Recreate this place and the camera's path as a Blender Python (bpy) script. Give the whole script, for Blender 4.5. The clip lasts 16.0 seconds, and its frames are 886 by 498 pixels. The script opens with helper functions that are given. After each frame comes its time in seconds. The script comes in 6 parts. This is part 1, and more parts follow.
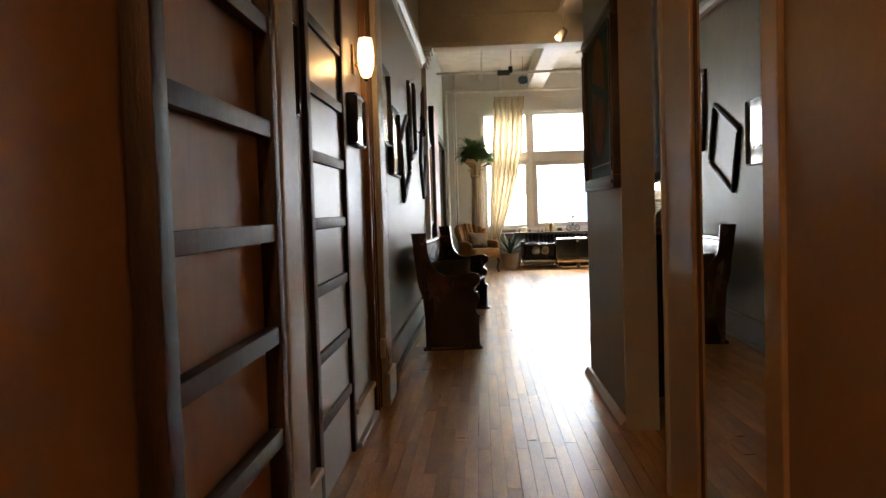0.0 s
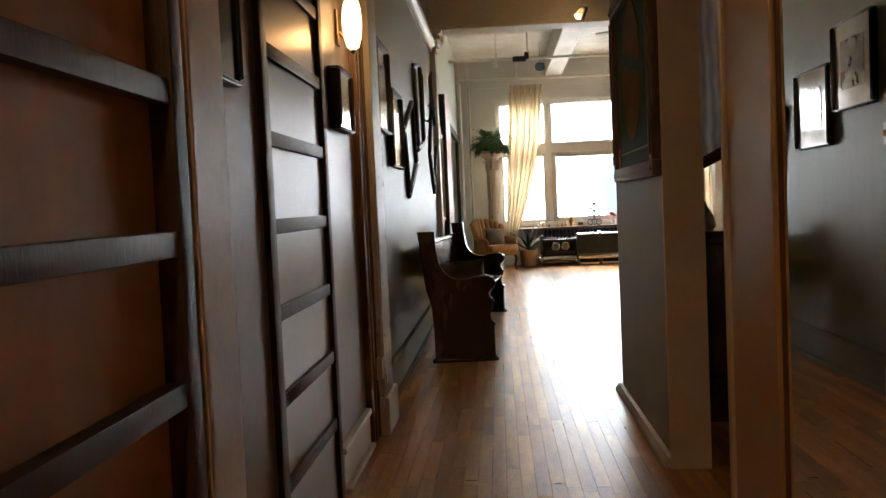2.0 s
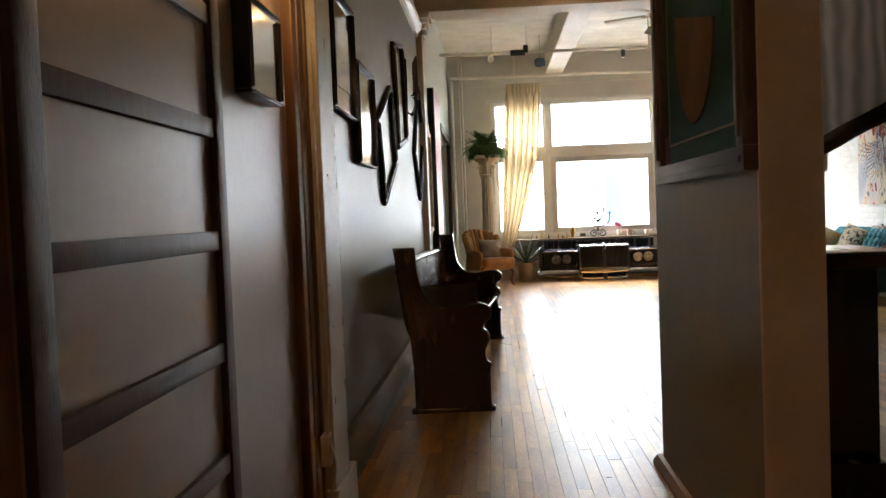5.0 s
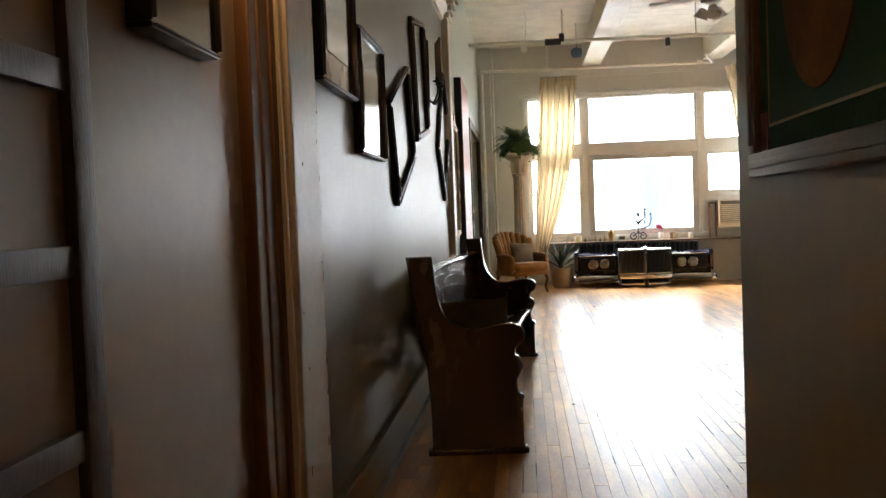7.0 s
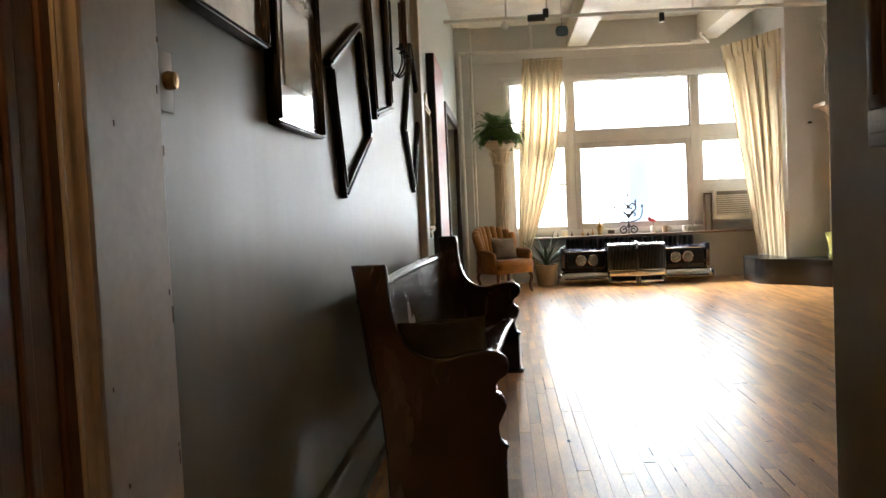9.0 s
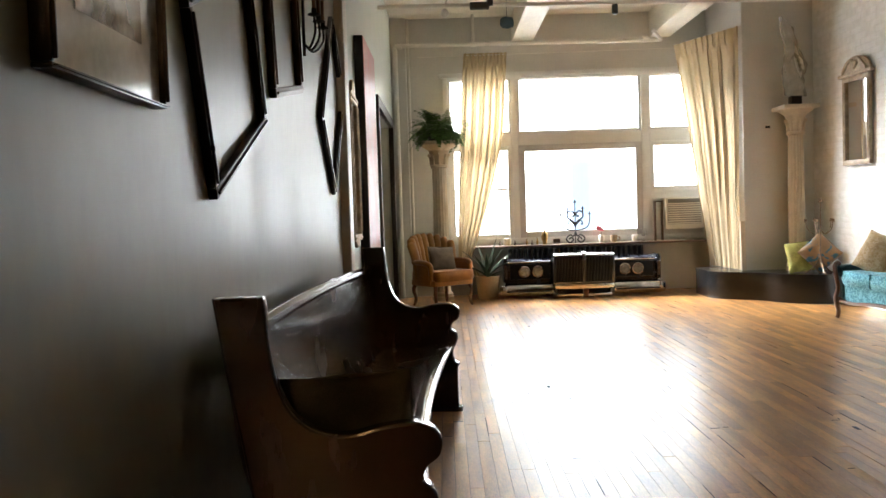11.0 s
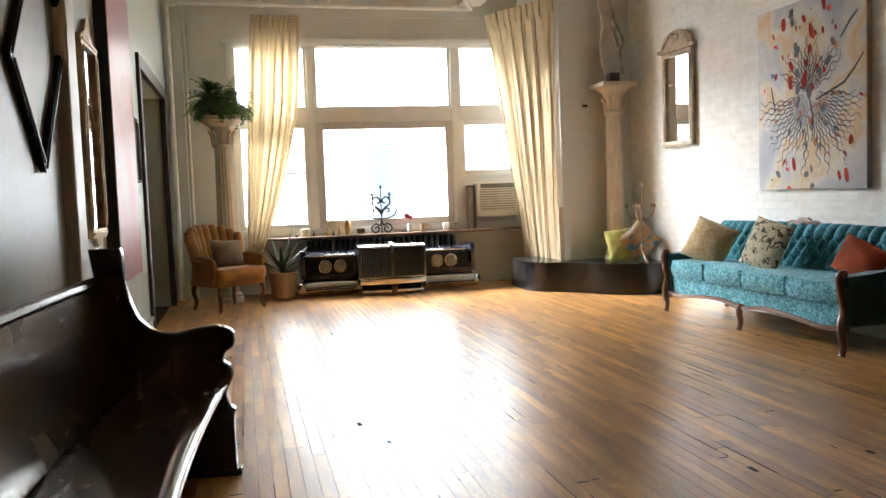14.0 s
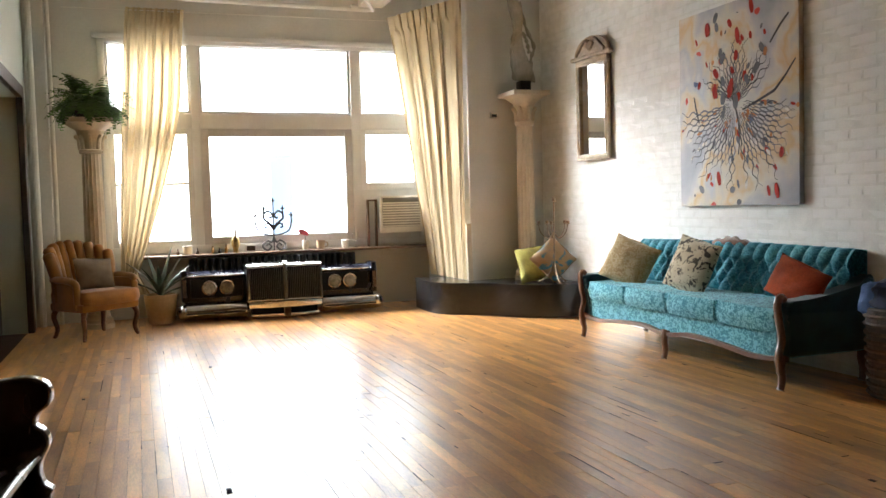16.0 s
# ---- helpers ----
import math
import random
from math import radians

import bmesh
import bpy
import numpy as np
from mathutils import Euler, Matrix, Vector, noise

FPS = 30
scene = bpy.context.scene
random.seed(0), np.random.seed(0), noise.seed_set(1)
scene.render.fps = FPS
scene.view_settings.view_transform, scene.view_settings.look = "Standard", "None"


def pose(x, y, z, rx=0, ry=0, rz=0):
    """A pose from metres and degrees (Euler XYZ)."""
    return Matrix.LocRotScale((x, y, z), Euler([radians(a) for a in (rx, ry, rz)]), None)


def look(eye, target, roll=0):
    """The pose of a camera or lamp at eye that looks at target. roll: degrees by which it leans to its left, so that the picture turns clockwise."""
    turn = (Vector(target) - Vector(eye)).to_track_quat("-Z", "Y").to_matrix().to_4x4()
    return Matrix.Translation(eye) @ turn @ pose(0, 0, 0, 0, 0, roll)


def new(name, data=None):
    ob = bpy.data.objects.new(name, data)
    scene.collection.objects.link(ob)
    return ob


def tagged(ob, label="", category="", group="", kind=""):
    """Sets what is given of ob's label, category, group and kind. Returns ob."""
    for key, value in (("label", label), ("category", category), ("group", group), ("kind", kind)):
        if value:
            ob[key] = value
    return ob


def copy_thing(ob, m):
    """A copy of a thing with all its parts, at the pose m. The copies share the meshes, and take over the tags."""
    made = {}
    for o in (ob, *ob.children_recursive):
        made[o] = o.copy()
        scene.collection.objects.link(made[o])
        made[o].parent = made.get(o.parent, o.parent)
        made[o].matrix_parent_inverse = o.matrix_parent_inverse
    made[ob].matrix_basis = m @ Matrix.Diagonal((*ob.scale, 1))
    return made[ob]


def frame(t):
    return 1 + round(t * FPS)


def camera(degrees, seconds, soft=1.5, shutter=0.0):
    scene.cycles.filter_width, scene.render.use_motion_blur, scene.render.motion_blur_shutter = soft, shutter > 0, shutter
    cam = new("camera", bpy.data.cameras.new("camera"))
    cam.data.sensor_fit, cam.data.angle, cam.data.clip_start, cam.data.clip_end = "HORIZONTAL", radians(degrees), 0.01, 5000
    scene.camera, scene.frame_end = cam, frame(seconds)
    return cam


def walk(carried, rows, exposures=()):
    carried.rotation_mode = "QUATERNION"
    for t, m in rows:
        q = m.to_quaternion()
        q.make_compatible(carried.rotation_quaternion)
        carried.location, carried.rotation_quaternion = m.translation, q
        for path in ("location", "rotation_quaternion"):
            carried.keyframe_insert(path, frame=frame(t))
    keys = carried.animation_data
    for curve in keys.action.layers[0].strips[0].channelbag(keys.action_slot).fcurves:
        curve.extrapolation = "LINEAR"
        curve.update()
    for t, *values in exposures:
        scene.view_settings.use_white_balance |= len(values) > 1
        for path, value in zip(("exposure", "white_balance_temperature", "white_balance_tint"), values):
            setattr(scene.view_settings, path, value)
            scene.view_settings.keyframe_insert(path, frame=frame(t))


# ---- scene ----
cam = camera(55.0, 16.0)
PATH = [
    (0, (0.255, 0.004, 1.193), (0.165, 1.999, 1.101), -1.8),
    (0.5, (0.261, 0.169, 1.197), (0.163, 2.164, 1.089), -2.2),
    (1, (0.276, 0.357, 1.197), (0.161, 2.351, 1.08), -2.4),
    (1.5, (0.282, 0.556, 1.194), (0.132, 2.547, 1.079), -2.6),
    (2, (0.287, 0.769, 1.194), (0.153, 2.761, 1.092), -2.6),
    (2.5, (0.293, 1.004, 1.193), (0.145, 2.996, 1.101), -2.4),
    (3, (0.304, 1.229, 1.192), (0.132, 3.22, 1.112), -2.4),
    (3.5, (0.3, 1.47, 1.194), (0.155, 3.463, 1.113), -2.4),
    (4, (0.282, 1.7, 1.196), (0.165, 3.695, 1.11), -2.3),
    (6.5, (0.26, 2.734, 1.195), (0.12, 4.727, 1.119), -2.2),
    (7, (0.259, 2.968, 1.198), (0.066, 4.957, 1.121), -2.2),
    (7.5, (0.258, 3.214, 1.198), (0.119, 5.207, 1.109), -2.2),
    (8, (0.257, 3.451, 1.199), (0.08, 5.441, 1.105), -2.4),
    (8.5, (0.261, 3.726, 1.198), (0.071, 5.714, 1.101), -2.5),
    (9, (0.256, 3.984, 1.201), (0.104, 5.976, 1.106), -2.6),
    (9.5, (0.265, 4.206, 1.203), (0.183, 6.203, 1.12), -2.7),
    (12, (0.269, 5.541, 1.205), (0.319, 7.538, 1.101), -1.4),
    (12.5, (0.255, 5.786, 1.202), (0.41, 7.776, 1.068), -1.7),
    (13, (0.284, 5.968, 1.203), (0.612, 7.935, 1.055), -1.9),
    (13.5, (0.331, 6.162, 1.195), (0.725, 8.117, 1.05), -2.1),
    (14, (0.394, 6.34, 1.186), (0.846, 8.283, 1.052), -2.1),
    (14.5, (0.455, 6.513, 1.178), (1.017, 8.429, 1.057), -2.0),
    (15, (0.514, 6.7, 1.172), (1.208, 8.573, 1.063), -1.8),
    (15.5, (0.573, 6.885, 1.165), (1.314, 8.74, 1.063), -1.6),
    (16, (0.615, 7.084, 1.165), (1.287, 8.964, 1.062), -1.6),
]
walk(cam, [(t, look(eye, target, roll)) for t, eye, target, roll in PATH])

# ---- world, sun and lamps ----
world = bpy.data.worlds.new("world")
world.use_nodes = True
scene.world = world
wn = world.node_tree
sky = wn.nodes.new("ShaderNodeTexSky")
sky.sky_type, sky.sun_disc = "NISHITA", False
sky.sun_elevation, sky.sun_rotation = radians(48), radians(20)
sky.air_density, sky.dust_density = 1.0, 4.0
wn.links.new(sky.outputs[0], wn.nodes["Background"].inputs[0])
wn.nodes["Background"].inputs[1].default_value = 0.15


def lamp(name, kind, m, power, colour, size=0.1, size_y=None):
    data = bpy.data.lights.new(name, kind)
    data.energy, data.color = power, colour
    if kind == "AREA":
        data.shape, data.size, data.size_y = "RECTANGLE", size, size_y or size
    elif kind == "POINT":
        data.shadow_soft_size = size
    ob = new(name, data)
    ob.matrix_world = m
    return ob


sun = lamp("sun", "SUN", pose(0, 0, 20, 42, 0, 160), 1.0, (1.0, 0.95, 0.88))
sun.data.angle = radians(10)
# area lamp added high outside the window for bright hazy light from the left
daylight = lamp("window_light", "AREA", look((-1.3, 20.6, 5.1), (4.2, 12.0, 0.0)), 2200.0, (0.93, 0.97, 1.0), 3.4, 2.6)
daylight.data.spread = radians(120)
# bulb of the wall sconce
lamp("sconce_bulb", "POINT", pose(-0.275, 4.67, 1.985), 3.4, (1.0, 0.52, 0.2), 0.035)
# bulb of an added unseen hall sconce, behind the start of the walk
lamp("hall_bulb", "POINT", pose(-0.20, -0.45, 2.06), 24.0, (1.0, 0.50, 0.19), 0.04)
lamp("spot_bulb", "POINT", pose(1.17, 10.04, 3.11), 3.0, (1.0, 0.62, 0.3), 0.02)


# ---- materials ----
def mat(name, colour, rough=0.6, metal=0.0, vary=0.12, scale=6.0, grain=60.0, bump=0.15, stretch=(1, 1, 1), coat=0.0, per="", dirt=None, sheen=0.0, spec=0.5):
    """A surface with colour variation at two scales, fine relief, and uneven gloss."""
    m = bpy.data.materials.new(name)
    m.use_nodes = True
    n, l = m.node_tree.nodes, m.node_tree.links
    b = n["Principled BSDF"]
    tex = n.new("ShaderNodeTexCoord")
    mp = n.new("ShaderNodeMapping")
    mp.inputs["Scale"].default_value = stretch
    l.new(tex.outputs["Object"], mp.inputs[0])
    coord = mp.outputs[0]
    if per:
        rnd = n.new("ShaderNodeObjectInfo").outputs["Random"] if per == "object" else n.new("ShaderNodeNewGeometry").outputs["Random Per Island"]
        shift = n.new("ShaderNodeVectorMath")
        shift.operation = "MULTIPLY_ADD"
        shift.inputs[1].default_value = (91, 57, 33)
        l.new(rnd, shift.inputs[0]), l.new(mp.outputs[0], shift.inputs[2])
        coord = shift.outputs[0]
    n1 = n.new("ShaderNodeTexNoise")
    n1.inputs["Scale"].default_value, n1.inputs["Detail"].default_value = scale, 5
    n2 = n.new("ShaderNodeTexNoise")
    n2.inputs["Scale"].default_value, n2.inputs["Detail"].default_value = grain, 4
    l.new(coord, n1.inputs[0]), l.new(coord, n2.inputs[0])
    add = n.new("ShaderNodeMath")
    add.operation = "MULTIPLY_ADD"
    l.new(n2.outputs[0], add.inputs[0])
    add.inputs[1].default_value = 0.5
    l.new(n1.outputs[0], add.inputs[2])
    ramp = n.new("ShaderNodeValToRGB")
    ramp.color_ramp.elements[0].position, ramp.color_ramp.elements[1].position = 0.45, 1.05
    dark = [c * (1 - vary * 1.6) for c in colour] if dirt is None else dirt
    ramp.color_ramp.elements[0].color = (*dark, 1)
    ramp.color_ramp.elements[1].color = (*[min(1, c * (1 + vary)) for c in colour], 1)
    l.new(add.outputs[0], ramp.inputs[0])
    out = ramp.outputs[0]
    if per:
        hsv = n.new("ShaderNodeHueSaturation")
        rng = n.new("ShaderNodeMapRange")
        rng.inputs[3].default_value, rng.inputs[4].default_value = 0.7, 1.2
        l.new(rnd, rng.inputs[0]), l.new(rng.outputs[0], hsv.inputs["Value"]), l.new(out, hsv.inputs["Color"])
        out = hsv.outputs[0]
    l.new(out, b.inputs["Base Color"])
    rr = n.new("ShaderNodeMapRange")
    rr.inputs[3].default_value, rr.inputs[4].default_value = max(0.02, rough - 0.08), min(1, rough + 0.1)
    l.new(n1.outputs[0], rr.inputs[0]), l.new(rr.outputs[0], b.inputs["Roughness"])
    b.inputs["Metallic"].default_value = metal
    b.inputs["Coat Weight"].default_value, b.inputs["Coat Roughness"].default_value = coat, 0.12
    b.inputs["Sheen Weight"].default_value = sheen
    b.inputs["Specular IOR Level"].default_value = spec
    if bump:
        bp = n.new("ShaderNodeBump")
        bp.inputs["Strength"].default_value, bp.inputs["Distance"].default_value = bump, 0.01
        l.new(add.outputs[0], bp.inputs["Height"]), l.new(bp.outputs[0], b.inputs["Normal"])
    return m


def glow(name, colour, strength):
    m = bpy.data.materials.new(name)
    m.use_nodes = True
    b = m.node_tree.nodes["Principled BSDF"]
    b.inputs["Base Color"].default_value = (*colour, 1)
    b.inputs["Emission Color"].default_value, b.inputs["Emission Strength"].default_value = (*colour, 1), strength
    return m


def glass(name, colour=(1, 1, 1), rough=0.0, ior=1.45):
    m = bpy.data.materials.new(name)
    m.use_nodes = True
    b = m.node_tree.nodes["Principled BSDF"]
    b.inputs["Base Color"].default_value = (*colour, 1)
    b.inputs["Transmission Weight"].default_value, b.inputs["Roughness"].default_value, b.inputs["IOR"].default_value = 1.0, rough, ior
    return m


def mirror_mat(name, tint=0.9, rough=0.01):
    m = bpy.data.materials.new(name)
    m.use_nodes = True
    b = m.node_tree.nodes["Principled BSDF"]
    b.inputs["Base Color"].default_value = (tint, tint, tint, 1)
    b.inputs["Metallic"].default_value, b.inputs["Roughness"].default_value = 1.0, rough
    return m


def cloth_mat(name, colour, thin=0.45):
    """Thin fabric that lets light through."""
    m = mat(name, colour, 0.9, vary=0.1, scale=5, grain=300, bump=0.1, sheen=0.2)
    n, l = m.node_tree.nodes, m.node_tree.links
    tr = n.new("ShaderNodeBsdfTranslucent")
    tr.inputs[0].default_value = (*colour, 1)
    mix = n.new("ShaderNodeMixShader")
    mix.inputs[0].default_value = thin
    l.new(n["Principled BSDF"].outputs[0], mix.inputs[1]), l.new(tr.outputs[0], mix.inputs[2])
    l.new(mix.outputs[0], n["Material Output"].inputs[0])
    return m


def pattern_mat(name, ground, figure, scale=14.0, cut=0.52, kind="voronoi", rough=0.85):
    """Woven or printed fabric: a figure on a ground."""
    m = mat(name, ground, rough, vary=0.08, scale=8, grain=250, bump=0.1, sheen=0.15)
    n, l = m.node_tree.nodes, m.node_tree.links
    b = n["Principled BSDF"]
    tex = n.new("ShaderNodeTexCoord")
    if kind == "voronoi":
        v = n.new("ShaderNodeTexVoronoi")
        v.feature = "DISTANCE_TO_EDGE"
        v.inputs["Scale"].default_value = scale
        warp = n.new("ShaderNodeTexNoise")
        warp.inputs["Scale"].default_value = scale * 0.9
        mx = n.new("ShaderNodeMixRGB")
        mx.inputs[0].default_value = 0.12
        l.new(tex.outputs["Object"], warp.inputs[0]), l.new(tex.outputs["Object"], mx.inputs[1]), l.new(warp.outputs["Color"], mx.inputs[2])
        l.new(mx.outputs[0], v.inputs[0])
        src = v.outputs["Distance"]
    else:
        v = n.new("ShaderNodeTexNoise")
        v.inputs["Scale"].default_value, v.inputs["Detail"].default_value, v.inputs["Distortion"].default_value = scale, 2, 1.6
        l.new(tex.outputs["Object"], v.inputs[0])
        src = v.outputs[0]
    r = n.new("ShaderNodeValToRGB")
    r.color_ramp.elements[0].position, r.color_ramp.elements[1].position = cut - 0.03, cut + 0.03
    l.new(src, r.inputs[0])
    old = b.inputs["Base Color"].links[0].from_socket
    mix = n.new("ShaderNodeMixRGB")
    l.new(r.outputs[0], mix.inputs[0]), l.new(old, mix.inputs[1])
    mix.inputs[2].default_value = (*figure, 1)
    l.new(mix.outputs[0], b.inputs["Base Color"])
    return m


M = {
    "floor": mat("varnished maple strip", (0.66, 0.33, 0.105), 0.36, spec=0.5, coat=0.75, vary=0.3, scale=1.6, grain=22, bump=0.08, stretch=(7, 1.2, 1), per="object"),
    "floor_rest": mat("varnished maple strip far", (0.66, 0.33, 0.105), 0.36, spec=0.5, coat=0.75, vary=0.3, scale=1.6, grain=22, bump=0.08, stretch=(7, 1.2, 1), per="island"),
    "joint": mat("floor joint dirt", (0.03, 0.016, 0.01), 0.8),
    "grey_wall": mat("grey green gloss wall paint", (0.28, 0.285, 0.24), 0.39, vary=0.09, scale=3, grain=14, bump=0.07, stretch=(1, 1, 0.45), spec=0.32),
    "tan_wall": mat("tan wall paint", (0.40, 0.275, 0.175), 0.42, vary=0.08, scale=2, grain=30, bump=0.05, spec=0.4),
    "white_wall": mat("white wall paint", (0.60, 0.58, 0.53), 0.5, vary=0.06, scale=2, grain=40, bump=0.12),
    "brick": mat("white painted brick", (0.78, 0.78, 0.76), 0.5, vary=0.06, scale=9, grain=90, bump=0.35),
    "mortar": mat("white painted mortar", (0.74, 0.74, 0.71), 0.65, vary=0.08, scale=9, grain=90, bump=0.4),
    "ceiling": mat("cream ceiling board paint", (0.70, 0.66, 0.56), 0.55, vary=0.12, scale=3, grain=30, bump=0.15),
    "beam": mat("cream beam paint", (0.66, 0.60, 0.48), 0.5, vary=0.12, scale=2.5, grain=30, bump=0.2, stretch=(1, 0.3, 1)),
    "trim": mat("cream gloss trim paint", (0.72, 0.69, 0.62), 0.35, vary=0.07, scale=4, grain=60, bump=0.1),
    "window_white": mat("white window paint", (0.66, 0.65, 0.62), 0.4, vary=0.05, scale=5, grain=60, bump=0.08),
    "orange_wood": mat("orange stained casing wood", (0.17, 0.09, 0.045), 0.42, vary=0.2, scale=4, grain=40, bump=0.12, stretch=(8, 8, 0.6)),
    "tan_trim": mat("tan gloss trim paint", (0.56, 0.42, 0.27), 0.36, vary=0.09, scale=4, grain=60, bump=0.1),
    "worn_white": mat("chipped white paint", (0.58, 0.55, 0.49), 0.4, vary=0.12, scale=7, grain=45, bump=0.12),
    "dark_wood": mat("dark stained pew wood", (0.028, 0.013, 0.009), 0.24, vary=0.5, scale=3, grain=30, bump=0.08, stretch=(3, 1, 1), coat=0.8),
    "ladder_wood": mat("dark brown stained timber", (0.05, 0.03, 0.022), 0.5, vary=0.35, scale=5, grain=50, bump=0.2, stretch=(5, 5, 1)),
    "panel": mat("tan stained panel", (0.48, 0.31, 0.175), 0.5, vary=0.12, scale=3, grain=18, bump=0.06, stretch=(2, 2, 0.7)),
    "beige_wall": mat("grey beige wall paint", (0.32, 0.265, 0.21), 0.34, vary=0.08, scale=2, grain=30, bump=0.06, spec=0.45),
    "black_frame": mat("black lacquered moulding", (0.012, 0.011, 0.010), 0.3, vary=0.2, scale=10, grain=80, bump=0.1),
    "brown_frame": mat("brown wood moulding", (0.07, 0.042, 0.025), 0.35, vary=0.3, scale=6, grain=60, bump=0.15),
    "gilt": mat("tarnished gilt moulding", (0.42, 0.30, 0.16), 0.45, metal=0.5, vary=0.3, scale=14, grain=90, bump=0.4),
    "mirror": mirror_mat("mirror silvering", 0.82),
    "clear": glass("window glass"),
    "black_stage": mat("black gloss stage paint", (0.010, 0.010, 0.011), 0.2, vary=0.1, scale=4, grain=30, bump=0.015),
    "teal": pattern_mat("teal brocade", (0.03, 0.22, 0.30), (0.18, 0.54, 0.64), 42, 0.50, "noise"),
    # arms' dark teal carries the shade of the sofa's ends; buttons share it
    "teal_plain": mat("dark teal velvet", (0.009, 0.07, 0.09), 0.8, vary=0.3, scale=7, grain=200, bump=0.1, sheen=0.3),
    "sofa_wood": mat("carved walnut", (0.14, 0.055, 0.025), 0.3, vary=0.3, scale=8, grain=60, bump=0.15, coat=0.3),
    "mustard": mat("mustard velvet", (0.36, 0.16, 0.03), 0.85, vary=0.25, scale=7, grain=200, bump=0.1, sheen=0.3),
    "taupe": mat("taupe cushion cloth", (0.17, 0.125, 0.075), 0.9, vary=0.25, scale=9, grain=250, bump=0.15),
    "chrome": mat("worn chrome", (0.62, 0.62, 0.62), 0.12, metal=1.0, vary=0.12, scale=8, grain=60, bump=0.03),
    "navy": mat("dark navy car paint", (0.005, 0.007, 0.018), 0.25, vary=0.2, scale=5, grain=60, bump=0.02, coat=0.3, spec=0.35),
    "grille_dark": mat("dark grille recess", (0.006, 0.007, 0.009), 0.6, vary=0.2, spec=0.25),
    "grille_bar": mat("dull grille chrome", (0.10, 0.105, 0.105), 0.3, metal=1.0, vary=0.2, scale=8, grain=60, bump=0.03),
    "lens": mat("headlamp lens glass", (0.20, 0.19, 0.17), 0.08, vary=0.3, scale=30, grain=120, bump=0.3, coat=0.8),
    # brown of the floor reflected in chrome, put into colour; also marker lamps
    "rust": mat("brown floor reflection and marker lamp", (0.11, 0.06, 0.03), 0.4, vary=0.4, scale=7, grain=60, bump=0.15),
    "iron": mat("black cast iron", (0.014, 0.014, 0.016), 0.42, vary=0.3, scale=12, grain=90, bump=0.2),
    "rusty_iron": mat("brown wrought iron", (0.24, 0.17, 0.11), 0.5, metal=0.4, vary=0.4, scale=20, grain=100, bump=0.3),
    "curtain": cloth_mat("cream sheer curtain", (0.56, 0.44, 0.265), 0.32),
    "drape": cloth_mat("grey sheer drape", (0.50, 0.48, 0.46), 0.4),
    "clay": mat("tan glazed pot", (0.42, 0.31, 0.20), 0.5, vary=0.15, scale=5, grain=40, bump=0.1),
    "agave": mat("agave leaf", (0.055, 0.085, 0.05), 0.45, vary=0.35, scale=6, grain=40, bump=0.1),
    "fern": mat("fern leaf", (0.085, 0.17, 0.04), 0.55, vary=0.45, scale=9, grain=50, bump=0.1, per="island"),
    "plaster": mat("cream plaster column", (0.60, 0.51, 0.38), 0.6, vary=0.1, scale=6, grain=50, bump=0.15),
    "plastic": mat("off white plastic", (0.66, 0.62, 0.53), 0.45, vary=0.08, scale=6, grain=60, bump=0.04),
    "brass": mat("aged brass", (0.45, 0.30, 0.12), 0.3, metal=1.0, vary=0.25, scale=10, grain=70, bump=0.1),
    "sill_wood": mat("brown sill board", (0.12, 0.065, 0.035), 0.35, vary=0.3, scale=5, grain=40, bump=0.1, stretch=(1, 6, 6)),
    "dark_door": mat("dark brown door wood", (0.05, 0.032, 0.02), 0.5, vary=0.3, scale=4, grain=40, bump=0.15, stretch=(6, 6, 0.8)),
    "opal": glow("lit opal glass", (1.0, 0.62, 0.27), 5.0),
    "bulb": glow("lit bulb", (1.0, 0.72, 0.38), 9.0),
    "sky_card": glow("overcast sky", (0.92, 0.97, 1.0), 13.5),
    "far_wall": mat("far pale building", (0.62, 0.66, 0.72), 0.8, vary=0.06),
}
for key in ("floor", "floor_rest"):
    M[key].node_tree.nodes["Principled BSDF"].inputs["Coat Roughness"].default_value = 0.27


# ---- shapes ----
def empty(name, m=None, label="", category="", group="", kind=""):
    ob = new(name)
    ob.matrix_world = m or Matrix()
    return tagged(ob, label, category, group, kind)


def link(name, bm, material, parent=None, label="", smooth=None):
    """One bmesh as one mesh object, under a thing or a part."""
    me = bpy.data.meshes.new(name)
    bmesh.ops.recalc_face_normals(bm, faces=bm.faces)
    bm.to_mesh(me)
    bm.free()
    me.materials.append(material)
    if smooth:
        me.shade_smooth()
        me.set_sharp_from_angle(angle=radians(smooth))
    ob = new(name, me)
    if parent:
        ob.parent = parent
    return tagged(ob, label)


def part(name, bm, material, parent, label="", smooth=35):
    return link(name, bm, material, parent, label, smooth)


def slab(bm, x0, x1, y0, y1, z0, z1, bevel=0.0, m=None):
    """A block between two corners, its edges rounded off."""
    made = bmesh.ops.create_cube(bm, size=1.0)["verts"]
    bmesh.ops.transform(bm, matrix=Matrix.Translation(((x0 + x1) / 2, (y0 + y1) / 2, (z0 + z1) / 2)) @ Matrix.Diagonal((abs(x1 - x0), abs(y1 - y0), abs(z1 - z0), 1)), verts=made)
    if m:
        bmesh.ops.transform(bm, matrix=m, verts=made)
    if bevel:
        edges = list({e for v in made for e in v.link_edges})
        bmesh.ops.bevel(bm, geom=edges, offset=bevel, segments=2, profile=0.6, affect="EDGES")
    return bm


def block(*box, bevel=0.0, m=None):
    return slab(bmesh.new(), *box, bevel=bevel, m=m)


